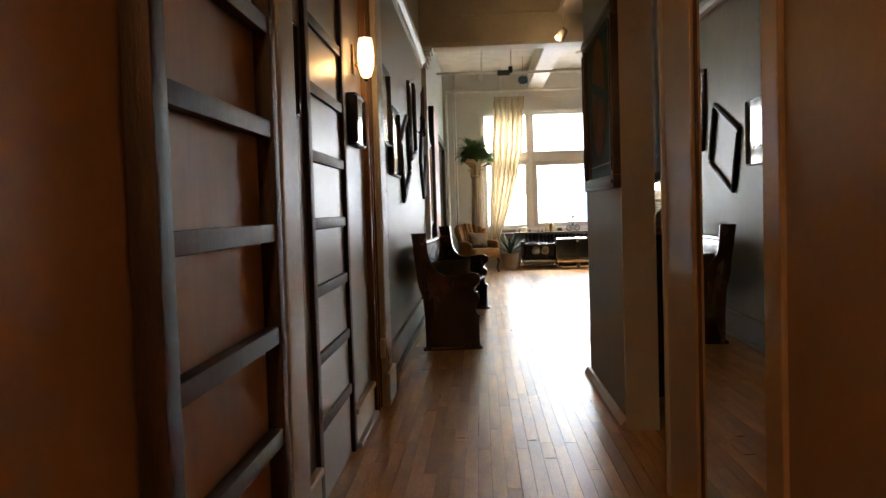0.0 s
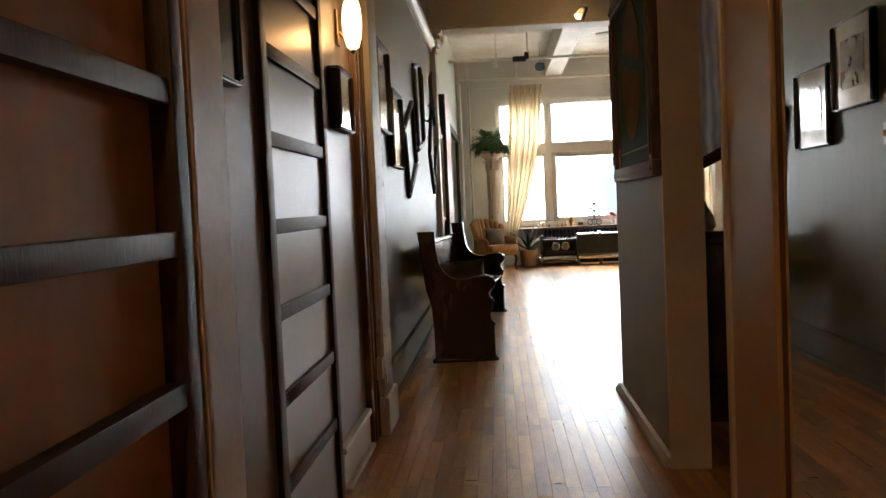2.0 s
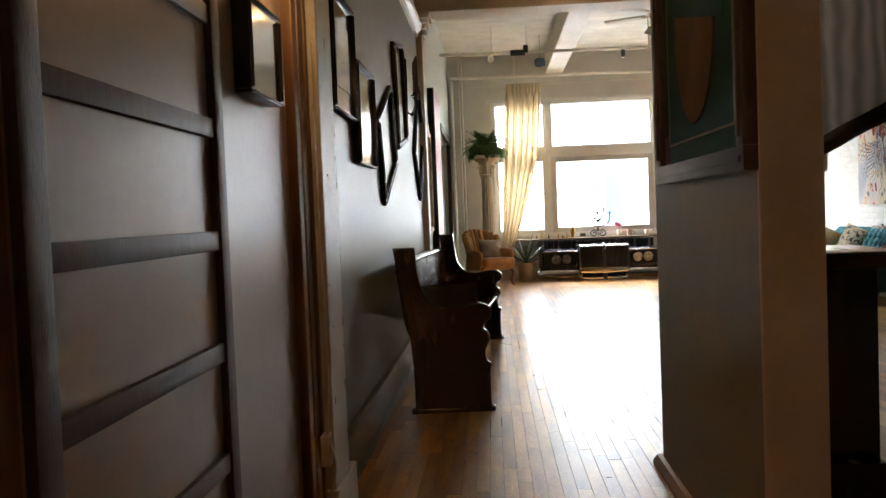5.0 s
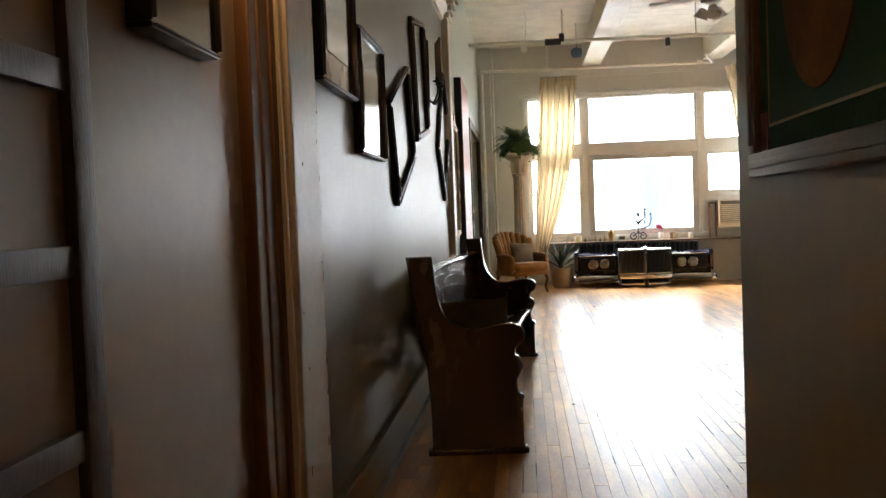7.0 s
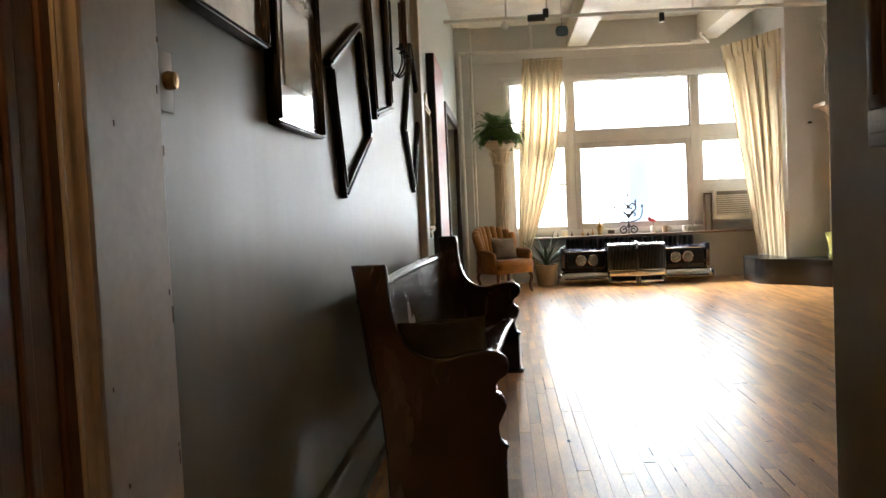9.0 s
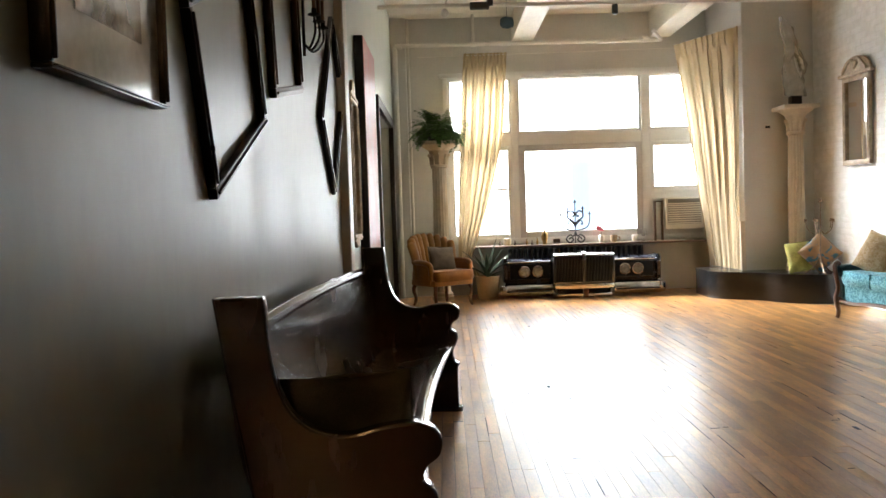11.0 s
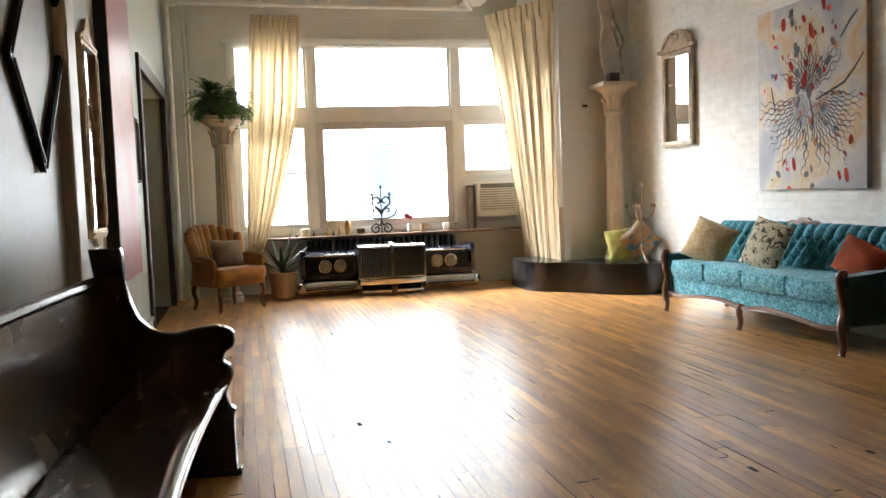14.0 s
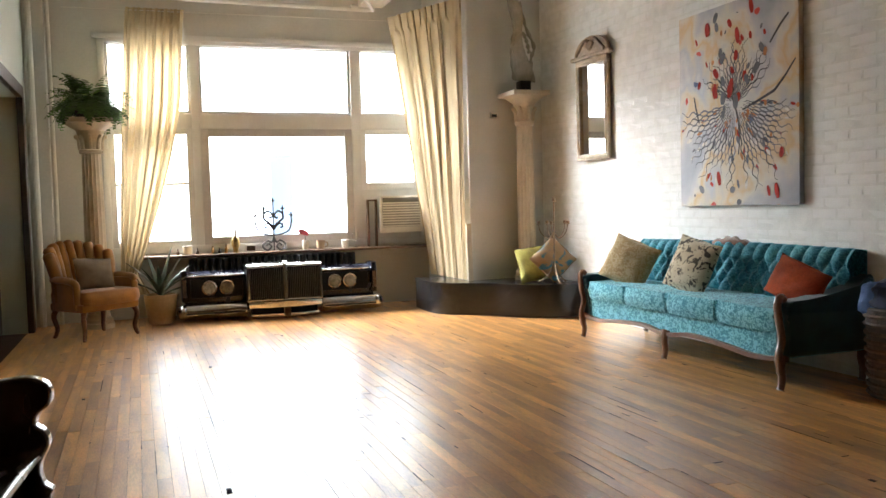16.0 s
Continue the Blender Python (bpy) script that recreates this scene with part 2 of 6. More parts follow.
def lathe(profile, n=24, m=None, bm=None, ripple=None):
    """A turned shape from (radius, height) pairs; ripple(angle, k) scales the radius."""
    bm = bm or bmesh.new()
    rings = []
    for k, (r, z) in enumerate(profile):
        ring = []
        for i in range(n):
            a = 2 * math.pi * i / n
            q = r * (ripple(a, k) if ripple else 1)
            ring.append(bm.verts.new((q * math.cos(a), q * math.sin(a), z)))
        rings.append(ring)
    for a, b in zip(rings, rings[1:]):
        for i in range(n):
            bm.faces.new((a[i], a[(i + 1) % n], b[(i + 1) % n], b[i]))
    bm.faces.new(rings[0][::-1])
    bm.faces.new(rings[-1])
    if m:
        bmesh.ops.transform(bm, matrix=m, verts=[v for r in rings for v in r])
    return bm


def extrude(outline, a0, a1, axis="y", m=None, bm=None, bevel=0.0):
    """A flat outline of (p, q) pairs given depth along an axis. y: p is x, q is z; x: p is y, q is z; z: p is x, q is y."""
    bm = bm or bmesh.new()
    place = {"y": lambda p, q, a: (p, a, q), "x": lambda p, q, a: (a, p, q), "z": lambda p, q, a: (p, q, a)}[axis]
    lo = [bm.verts.new(place(p, q, a0)) for p, q in outline]
    hi = [bm.verts.new(place(p, q, a1)) for p, q in outline]
    faces = [bm.faces.new(lo), bm.faces.new(hi[::-1])]
    for i in range(len(lo)):
        j = (i + 1) % len(lo)
        bm.faces.new((lo[i], hi[i], hi[j], lo[j]))
    if m:
        bmesh.ops.transform(bm, matrix=m, verts=lo + hi)
    if bevel:
        edges = [e for f in faces for e in f.edges]
        bmesh.ops.bevel(bm, geom=edges, offset=bevel, segments=2, profile=0.5, affect="EDGES")
    return bm


def tube(points, r, n=8, bm=None, taper=None):
    """A round bar along points."""
    bm = bm or bmesh.new()
    pts = [Vector(p) for p in points]
    rings = []
    up = Vector((0.12, 0.23, 0.97))
    for k, p in enumerate(pts):
        d = (pts[min(k + 1, len(pts) - 1)] - pts[max(k - 1, 0)]).normalized()
        s = d.cross(up)
        s = s.normalized() if s.length > 1e-4 else Vector((1, 0, 0))
        u = s.cross(d)
        q = r * (taper(k / (len(pts) - 1)) if taper else 1)
        rings.append([bm.verts.new(p + q * (math.cos(2 * math.pi * i / n) * s + math.sin(2 * math.pi * i / n) * u)) for i in range(n)])
    for a, b in zip(rings, rings[1:]):
        for i in range(n):
            bm.faces.new((a[i], a[(i + 1) % n], b[(i + 1) % n], b[i]))
    bm.faces.new(rings[0][::-1])
    bm.faces.new(rings[-1])
    return bm


def curve_points(points, n=6):
    """A smooth line through points (Catmull-Rom)."""
    p = [Vector(q) for q in points]
    p = [2 * p[0] - p[1], *p, 2 * p[-1] - p[-2]]
    out = []
    for a, b, c, d in zip(p, p[1:], p[2:], p[3:]):
        for k in range(n):
            t = k / n
            out.append(0.5 * (2 * b + (c - a) * t + (2 * a - 5 * b + 4 * c - d) * t * t + (3 * b - a - 3 * c + d) * t ** 3))
    return out + [p[-2]]


def soft_block(sx, sy, sz, puff=0.25, n=8, m=None, crease=0.0):
    """A stuffed block: rounded, with full faces."""
    bm = bmesh.new()
    made = bmesh.ops.create_cube(bm, size=2.0)["verts"]
    edges = list({e for v in made for e in v.link_edges})
    bmesh.ops.subdivide_edges(bm, edges=edges, cuts=n, use_grid_fill=True)
    verts = list(bm.verts)
    for v in verts:
        c = v.co.copy()
        s = c.normalized()
        k = puff
        v.co = c * (1 - k) + s * k * 1.25
        if crease:
            v.co *= 1 + crease * noise.noise(c * 2.3)
        v.co = Vector((v.co.x * sx / 2, v.co.y * sy / 2, v.co.z * sz / 2))
    if m:
        bmesh.ops.transform(bm, matrix=m, verts=verts)
    return bm


def pillow_mesh(w, h, d, seed=0, n=16):
    """A square scatter cushion standing in its x-z plane: thin seams, full middle, pulled corners."""
    bm = bmesh.new()
    sides = []
    for s in (-1, 1):
        grid = []
        for i in range(n + 1):
            row = []
            for j in range(n + 1):
                u, v = 2 * i / n - 1, 2 * j / n - 1
                f = max(0.0, (1 - u * u) * (1 - v * v)) ** 0.5
                k = 1 - 0.07 * (1 - abs(u * v)) * max(abs(u), abs(v)) ** 3
                wr = 0.012 * noise.noise(Vector((u * 3 + seed, v * 3, s)))
                row.append(bm.verts.new((u * w / 2 * k, s * (d / 2 * f + wr * f + 0.002), v * h / 2 * k)))
            grid.append(row)
        sides.append(grid)
        for i in range(n):
            for j in range(n):
                bm.faces.new((grid[i][j], grid[i + 1][j], grid[i + 1][j + 1], grid[i][j + 1]))
    bmesh.ops.remove_doubles(bm, verts=bm.verts, dist=0.0045)
    return bm


# ---- structure ----
def structure(name, bm, material, label, parent=None, smooth=None):
    ob = link(name, bm, material, parent, "", smooth)
    return tagged(ob, label, name.split("_")[0], "", "structure")


BRICK_X, WIN_Y, PIER_X, PIER_Y, CEIL = 4.88, 17.08, 4.0, 15.65, 3.92

floor_ob = structure("floor", block(-0.9, 5.4, -1.6, 17.4, -0.12, -0.012), M["joint"], "brown varnished narrow strip wood floor, worn and shiny")

bm = block(-0.9, 5.4, -1.6, 17.4, CEIL, CEIL + 0.15)
for k in range(64):
    slab(bm, -0.6, 4.95, -1.5 + k * 0.29, -1.5 + k * 0.29 + 0.284, CEIL - 0.018, CEIL + 0.002, bevel=0.006)
structure("ceiling", bm, M["ceiling"], "cream painted board ceiling of an old loft")

for k, x in enumerate((1.42, 3.35)):
    bm = block(x - 0.15, x + 0.15, -1.5, 17.1, 3.55, CEIL - 0.02, bevel=0.015)
    structure("trim_beam_%d" % (k + 1), bm, M["beam"], "cream painted timber ceiling beam")
bm = block(-0.44, BRICK_X, 10.66, 10.94, 3.2, CEIL - 0.03, bevel=0.012)
slab(bm, -0.44, BRICK_X, 10.63, 10.97, 3.2, 3.25, bevel=0.01)
slab(bm, -0.44, BRICK_X, 10.64, 10.96, 3.56, 3.6, bevel=0.008)
structure("trim_header", bm, M["beam"], "cream painted timber header beam across the loft")

# left side: tan corridor wall, grey gloss wall, pale wall with a doorway
structure("wall_corridor_near", block(-0.75, -0.36, -1.5, 2.60, 0, CEIL), M["tan_wall"], "tan painted corridor wall beside a dark ladder screen")
structure("wall_corridor_step", block(-0.75, -0.296, 2.385, 2.60, 0, CEIL - 0.004, bevel=0.01), M["worn_white"], "painted door post at a step in the corridor wall")
structure("wall_corridor_brown", block(-0.75, -0.42, 2.60, 3.28, 0, CEIL), mat("brown wall paint", (0.20, 0.125, 0.075), 0.42, vary=0.1, scale=2, grain=30, bump=0.06, spec=0.4), "brown painted wall between the ladder screens")
structure("wall_corridor", block(-0.75, -0.42, 3.28, 5.16, 0, CEIL), M["beige_wall"], "grey beige painted corridor wall with a lit sconce")
structure("wall_grey", block(-0.75, -0.43, 5.46, 10.68, 0, CEIL), M["grey_wall"], "grey green gloss painted wall hung with empty frames")
bm = block(-0.75, -0.43, 10.9, 14.12, 0, CEIL)
slab(bm, -0.75, -0.43, 14.12, 16.45, 2.34, CEIL)
slab(bm, -0.75, -0.43, 16.45, 17.3, 0, CEIL)
structure("wall_pale", bm, mat("pale green wall paint", (0.56, 0.60, 0.53), 0.4, vary=0.06, scale=2, grain=40, bump=0.1), "pale green painted wall beside a dark doorway")

# wood casing and chipped post where the corridor opens
bm = bmesh.new()
for k, (y0, y1, x) in enumerate(((4.98, 5.04, -0.385), (5.04, 5.07, -0.379), (5.07, 5.13, -0.384), (5.13, 5.17, -0.376))):
    slab(bm, -0.45, x, y0, y1, 0, CEIL - 0.01, bevel=0.006)
structure("trim_casing", bm, M["orange_wood"], "orange stained ribbed wooden door casing")
structure("trim_post", block(-0.75, -0.342, 5.17, 5.46, 0.0, CEIL - 0.006, bevel=0.012), M["worn_white"], "chipped white painted timber post at the corridor's end")
bm = bmesh.new()
chip = random.Random(5)
for k in range(22):
    y, z, h = chip.choice((5.447, chip.uniform(5.2, 5.44))) + chip.uniform(-0.015, 0.002), chip.uniform(0.5, 2.3), chip.uniform(0.006, 0.03)
    slab(bm, -0.344, -0.3405, y, y + chip.uniform(0.002, 0.006), z, z + h, bevel=0.0008)
structure("trim_post_chips", bm, mat("bare dark timber", (0.20, 0.16, 0.12), 0.8), "dark chips in the post's white paint")
structure("trim_plinth", block(-0.5, -0.326, 5.16, 5.54, 0.0, 0.2, bevel=0.008), M["trim"], "white painted plinth of the timber post")

# baseboards: board, moulded top and shoe
def baseboard(x, y0, y1, side, h=0.2, shoe=0.025):
    bm = slab(bmesh.new(), x, x + side * 0.022, y0, y1, 0, h, bevel=0.004)
    slab(bm, x, x + side * 0.034, y0, y1, h, h + 0.03, bevel=0.008)
    slab(bm, x, x + side * (0.022 + shoe), y0, y1, 0, 0.028, bevel=0.01)
    return bm


structure("baseboard_grey", baseboard(-0.43, 5.565, 10.66, 1), M["grey_wall"], "grey green moulded baseboard along the gloss wall")
structure("baseboard_corridor", baseboard(-0.42, 4.24, 4.95, 1, 0.17), M["trim"], "cream baseboard of the corridor")
structure("baseboard_between", baseboard(-0.42, 2.61, 3.28, 1, 0.17), M["trim"], "cream baseboard between the ladder screens")
structure("baseboard_pale", baseboard(-0.43, 10.98, 14.0, 1, 0.18), M["trim"], "cream baseboard of the pale wall")

# cornice and pilaster of the left wall
bm = extrude([(-0.43, 2.95), (-0.405, 2.96), (-0.40, 3.0), (-0.37, 3.03), (-0.36, 3.07), (-0.43, 3.09)], 5.52, 10.64, "y")
structure("trim_cornice", bm, M["trim"], "cream moulded picture rail along the grey wall")
bm = block(-0.75, -0.37, 10.68, 10.9, 0, 3.2, bevel=0.01)
for z, w in ((2.98, 0.02), (3.04, 0.04), (3.1, 0.065), (3.16, 0.09)):
    slab(bm, -0.6, -0.37 + w, 10.68 - w, 10.9 + w, z, z + 0.05, bevel=0.012)
structure("trim_pilaster", bm, M["trim"], "cream painted pilaster with a moulded capital")

# right side of the corridor: near wall, tall mirror bay, doorway, partition
structure("wall_right_near", block(1.005, 1.145, -1.5, 2.13, 0, CEIL), M["tan_wall"], "tan painted wall beside the tall mirror")
bm = block(1.03, 1.145, 2.13, 3.47, 0, CEIL)
structure("wall_right_mirror", bm, M["tan_wall"], "tan wall behind the tall mirror")
structure("wall_partition", block(1.005, 1.145, 4.49, 6.02, 0, CEIL, bevel=0.006), M["grey_wall"], "grey white gloss painted partition with a framed picture")
structure("wall_lintel", block(1.005, 1.145, 3.47, 4.49, 2.32, CEIL), M["tan_wall"], "wall above the curtained doorway")
bm = block(0.998, 1.032, 3.03, 3.47, 0, 2.9, bevel=0.008)
structure("trim_mirror_far", bm, M["tan_trim"], "tan painted board between the mirror and the doorway")
bm = block(0.99, 1.03, 2.13, 2.18, 0, 2.9, bevel=0.008)
slab(bm, 0.999, 1.03, 2.18, 2.29, 0, 2.9, bevel=0.008)
structure("trim_mirror_near", bm, M["tan_trim"], "tan painted wooden trim beside the tall mirror")
bm = block(0.985, 1.165, 3.45, 3.485, 0, 2.32, bevel=0.006)
slab(bm, 0.985, 1.165, 3.45, 4.51, 2.32, 2.36, bevel=0.006)
slab(bm, 0.99, 1.165, 4.474, 4.491, 0, 2.32, bevel=0.004)
structure("trim_doorway", bm, M["trim"], "cream painted door lining of the side doorway")
structure("baseboard_partition", extrude([(1.004, 0), (0.968, 0), (0.966, 0.02), (0.985, 0.045), (1.004, 0.05)], 4.50, 6.06, "y"), M["trim"], "white quarter round shoe moulding at the partition's foot")

# outer walls: brick wall, pier, window wall, closing walls
structure("wall_brick_back", block(BRICK_X, BRICK_X + 0.3, -1.5, 17.4, 0, CEIL), M["mortar"], "white painted brick wall")
structure("wall_pier", block(PIER_X, BRICK_X + 0.05, PIER_Y, 17.3, 0, CEIL, bevel=0.02), M["white_wall"], "white painted pier beside the window")
structure("wall_south", block(-0.75, 5.0, -1.7, -1.5, 0, CEIL), M["tan_wall"], "tan wall closing the corridor")
WX0, WX1, WZ0, WZ1 = 0.28, 3.97, 0.72, 3.10
bm = block(-0.75, PIER_X + 0.1, WIN_Y, WIN_Y + 0.32, 0, WZ0)
slab(bm, -0.75, PIER_X + 0.1, WIN_Y, WIN_Y + 0.32, WZ1, CEIL)
slab(bm, -0.75, WX0, WIN_Y, WIN_Y + 0.32, WZ0, WZ1)
slab(bm, WX1, PIER_X + 0.1, WIN_Y, WIN_Y + 0.32, WZ0, WZ1)
structure("wall_window", bm, M["white_wall"], "white painted wall round the wide window")
structure("wall_recess", block(-1.2, -0.74, 13.9, 16.7, 0, CEIL), M["dark_door"], "dark wooden back of the doorway recess")

# window: frame, mullions, transom, sashes and panes
win = empty("window_1", label="wide white painted loft window with six panes", category="window", kind="structure")
def frame_rect(x0, x1, z0, z1, y0, y1, w, bevel=0.006):
    bm = slab(bmesh.new(), x0, x0 + w, y0, y1, z0, z1, bevel=bevel)
    slab(bm, x1 - w, x1, y0, y1, z0, z1, bevel=bevel)
    slab(bm, x0 + w, x1 - w, y0, y1, z0, z0 + w, bevel=bevel)
    slab(bm, x0 + w, x1 - w, y0, y1, z1 - w, z1, bevel=bevel)
    return bm


part("window_frame", frame_rect(WX0, WX1, WZ0, WZ1, WIN_Y - 0.02, WIN_Y + 0.14, 0.07), M["window_white"], win)
part("architrave", block(WX0 - 0.05, WX1 + 0.02, WIN_Y - 0.045, WIN_Y - 0.001, WZ1 - 0.03, WZ1 + 0.03, bevel=0.01), M["window_white"], win)
for x0, x1 in ((1.235, 1.325), (3.07, 3.175)):
    part("mullion", block(x0, x1, WIN_Y - 0.01, WIN_Y + 0.12, WZ0 + 0.07, WZ1 - 0.07, bevel=0.01), M["window_white"], win)
for x0, x1 in ((0.35, 1.235), (1.325, 3.07), (3.175, 3.90)):
    part("transom", block(x0, x1, WIN_Y - 0.005, WIN_Y + 0.13, 2.10, 2.265, bevel=0.01), M["window_white"], win)
    top = part("sash", frame_rect(x0, x1, 2.265, WZ1 - 0.05, WIN_Y + 0.02, WIN_Y + 0.07, 0.035), M["window_white"], win)
    pane = part("pane", block(x0 + 0.03, x1 - 0.03, WIN_Y + 0.04, WIN_Y + 0.046, 2.295, WZ1 - 0.08), M["clear"], top, smooth=None)
    pane.visible_shadow = False
    z0 = 0.785 if x0 < 3 else 1.375
    low = part("sash", frame_rect(x0, x1, z0, 2.10, WIN_Y - 0.002, WIN_Y + 0.06, 0.09 if x0 == 1.325 else 0.065), mat("grey sash paint", (0.55, 0.52, 0.5), 0.45) if x0 == 1.325 else M["window_white"], win, "grey white sash" if x0 == 1.325 else "")
    pane = part("pane", block(x0 + 0.06, x1 - 0.06, WIN_Y + 0.025, WIN_Y + 0.031, z0 + 0.06, 2.05), M["clear"], low, smooth=None)
    pane.visible_shadow = False
for x0, x1, z in ((0.35, 1.235, 1.47), (3.175, 3.90, 1.43)):
    part("meeting_rail", block(x0 + 0.05, x1 - 0.05, WIN_Y, WIN_Y + 0.06, z, z + 0.03, bevel=0.004), M["window_white"], win)
part("infill_board", block(3.175, 3.90, WIN_Y + 0.03, WIN_Y + 0.07, 0.79, 1.375), M["window_white"], win, "white board above the air conditioner")
structure("trim_sill", block(0.55, PIER_X, WIN_Y - 0.33, WIN_Y - 0.001, 0.668, 0.695, bevel=0.006), M["sill_wood"], "brown wooden window sill crowded with ornaments")

# distance: pale building and bright sky outside the window
structure("backdrop", block(-70, 70, 30.0, 30.1, -14, 60), M["sky_card"], "bright overcast sky outside the window")
# walls glow faintly to stand in for hazy daylight on the building
house = empty("far_building", pose(3.2, 27, -5), label="far building beyond the window, glowing pale blue grey like haze", category="building")
part("wall", block(0.35, 0.85, 0, 1.5, 0, 7.35), glow("pale wall with haze glow", (0.66, 0.82, 1.0), 0.8), house)
part("roof", block(0.32, 0.88, -0.1, 1.6, 7.35, 7.43, bevel=0.02), bpy.data.materials["pale wall with haze glow"], house)

# ---- large things ----
def bow(y):
    """The pew is bent in plan: its middle lies nearer to the wall than its far end."""
    return 0.030 * (y - 8.1) ** 2 - 0.025


def end_turn(y):
    """Where an end panel stands: on the bend and square to it."""
    angle = 5 if y < 8 else -6.5
    return Matrix.Translation((bow(y) + 0.2, y, 0)) @ pose(0, 0, 0, 0, 0, angle) @ Matrix.Translation((-0.2, -y, 0))


def bent(outline, y0, y1, n=28):
    """An outline of (x, z) pairs carried along the pew's bend."""
    bm = bmesh.new()
    rings = []
    for k in range(n + 1):
        y = y0 + (y1 - y0) * k / n
        rings.append([bm.verts.new((p + bow(y), y, q)) for p, q in outline])
    for a, b in zip(rings, rings[1:]):
        for i in range(len(outline)):
            j = (i + 1) % len(outline)
            bm.faces.new((a[i], b[i], b[j], a[j]))
    bm.faces.new(rings[0])
    bm.faces.new(rings[-1][::-1])
    return bm


def pew_end(y):
    pts = [(-0.338, 1.0), (-0.31, 0.80), (-0.278, 0.62), (-0.252, 0.45), (-0.238, 0.25), (-0.236, 0.05), (-0.25, 0.0), (0.235, 0.0), (0.222, 0.05), (0.222, 0.25), (0.232, 0.285), (0.205, 0.31),
           (0.196, 0.36), (0.212, 0.40), (0.228, 0.44), (0.215, 0.48), (0.19, 0.50), (0.20, 0.535), (0.232, 0.56), (0.242, 0.60), (0.225, 0.635), (0.17, 0.655), (0.08, 0.648), (0.0, 0.632),
           (-0.08, 0.645), (-0.14, 0.69), (-0.175, 0.76), (-0.195, 0.86), (-0.204, 0.98), (-0.21, 1.0)]
    line = curve_points([(p, 0, q) for p, q in pts[8:]] , 4)
    return extrude(pts[:8] + [(v.x, v.z) for v in line], y, y + 0.055, "y", bevel=0.008, m=end_turn(y))


pew = empty("church_pew", label="long dark varnished wooden church pew against the grey wall", category="bench")
for y in (7.19, 10.05):
    part("end_panel", pew_end(y), M["dark_wood"], pew, smooth=None)
    part("foot_moulding", block(-0.26, 0.245, y - 0.008, y + 0.063, 0, 0.03, bevel=0.008, m=end_turn(y)), M["dark_wood"], pew)
line = curve_points([(-0.215, 0, 0.40), (-0.262, 0, 0.55), (-0.282, 0, 0.70), (-0.30, 0, 0.86)], 5)
part("backrest", bent([(v.x, v.z) for v in line] + [(v.x - 0.025, v.z) for v in line[::-1]], 7.20, 10.10), M["dark_wood"], pew)
part("top_rail", bent([(-0.332, 0.85), (-0.288, 0.845), (-0.280, 0.86), (-0.283, 0.878), (-0.30, 0.89), (-0.322, 0.885)], 7.20, 10.10), M["dark_wood"], pew)
line = curve_points([(-0.235, 0, 0.395), (-0.10, 0, 0.385), (0.06, 0, 0.40), (0.155, 0, 0.418), (0.196, 0, 0.412), (0.205, 0, 0.395)], 5)
part("seat", bent([(v.x, v.z) for v in line] + [(0.185, 0.375), (-0.235, 0.36)], 7.20, 10.10), M["dark_wood"], pew)
part("seat_support", block(-0.16, 0.10, 8.6, 8.65, 0, 0.37, bevel=0.005), M["dark_wood"], pew)

# stage
stage_line = [(3.60, 16.4), (3.575, 15.95), (3.60, 15.70), (3.70, 15.52), (3.86, 15.41), (4.06, 15.23), (4.2, 14.98), (4.37, 14.80), (4.6, 14.72), (4.862, 14.72)]
line = [(v.x, v.y) for v in curve_points([(x, y, 0) for x, y in stage_line], 5)]
stage = empty("stage_platform", label="low black glossy corner stage with a wavy front edge", category="stage")
part("body", extrude(line + [(BRICK_X - 0.018, PIER_Y - 0.005), (PIER_X - 0.01, PIER_Y - 0.005), (PIER_X - 0.01, 16.4)], 0, 0.312, "z"), M["black_stage"], stage)
out = [(x - 0.012, y - 0.012) for x, y in line[:-1]] + [(BRICK_X - 0.013, line[-1][1] - 0.012)]
part("top", extrude(out + [(BRICK_X - 0.013, PIER_Y - 0.002), (PIER_X - 0.003, PIER_Y - 0.002), (PIER_X - 0.003, 16.41)], 0.313, 0.34, "z", bevel=0.003), M["black_stage"], stage)


# ---- corridor things ----
def ladder_screen(x, y0, y1, rungs, label, depth=0.055):
    """A dark ladder-like timber screen over a tan panel."""
    ob = empty("ladder_screen", label=label, category="screen", group="ladder screens")
    back = x - depth
    for a, b in ((y0, y0 + 0.075), (y1 - 0.062, y1)):
        part("stile", block(back, x, a, b, 0.0, 3.3, bevel=0.006), M["ladder_wood"], ob)
    for z in rungs:
        part("rung", block(back + 0.012, x - 0.006, y0 + 0.076, y1 - 0.063, z - 0.024, z + 0.024, bevel=0.005), M["ladder_wood"], ob)
    edges = [0.0, *rungs, 3.3]
    for a, b in zip(edges, edges[1:]):
        part("panel", block(back - 0.004, back + 0.008, y0 + 0.07, y1 - 0.06, a + 0.002, b - 0.002), M["panel"] if a > 0.1 else M["ladder_wood"], ob, smooth=None)
    return ob


ladder_screen(-0.30, 1.45, 2.37, [0.30 + 0.2815 * k for k in range(11)], "tall dark timber ladder screen with tan panels, near the mirror")
ladder_screen(-0.40, 3.29, 4.235, [0.325 + 0.2755 * k for k in range(11)], "tall dark timber ladder screen with tan panels, near the sconce")


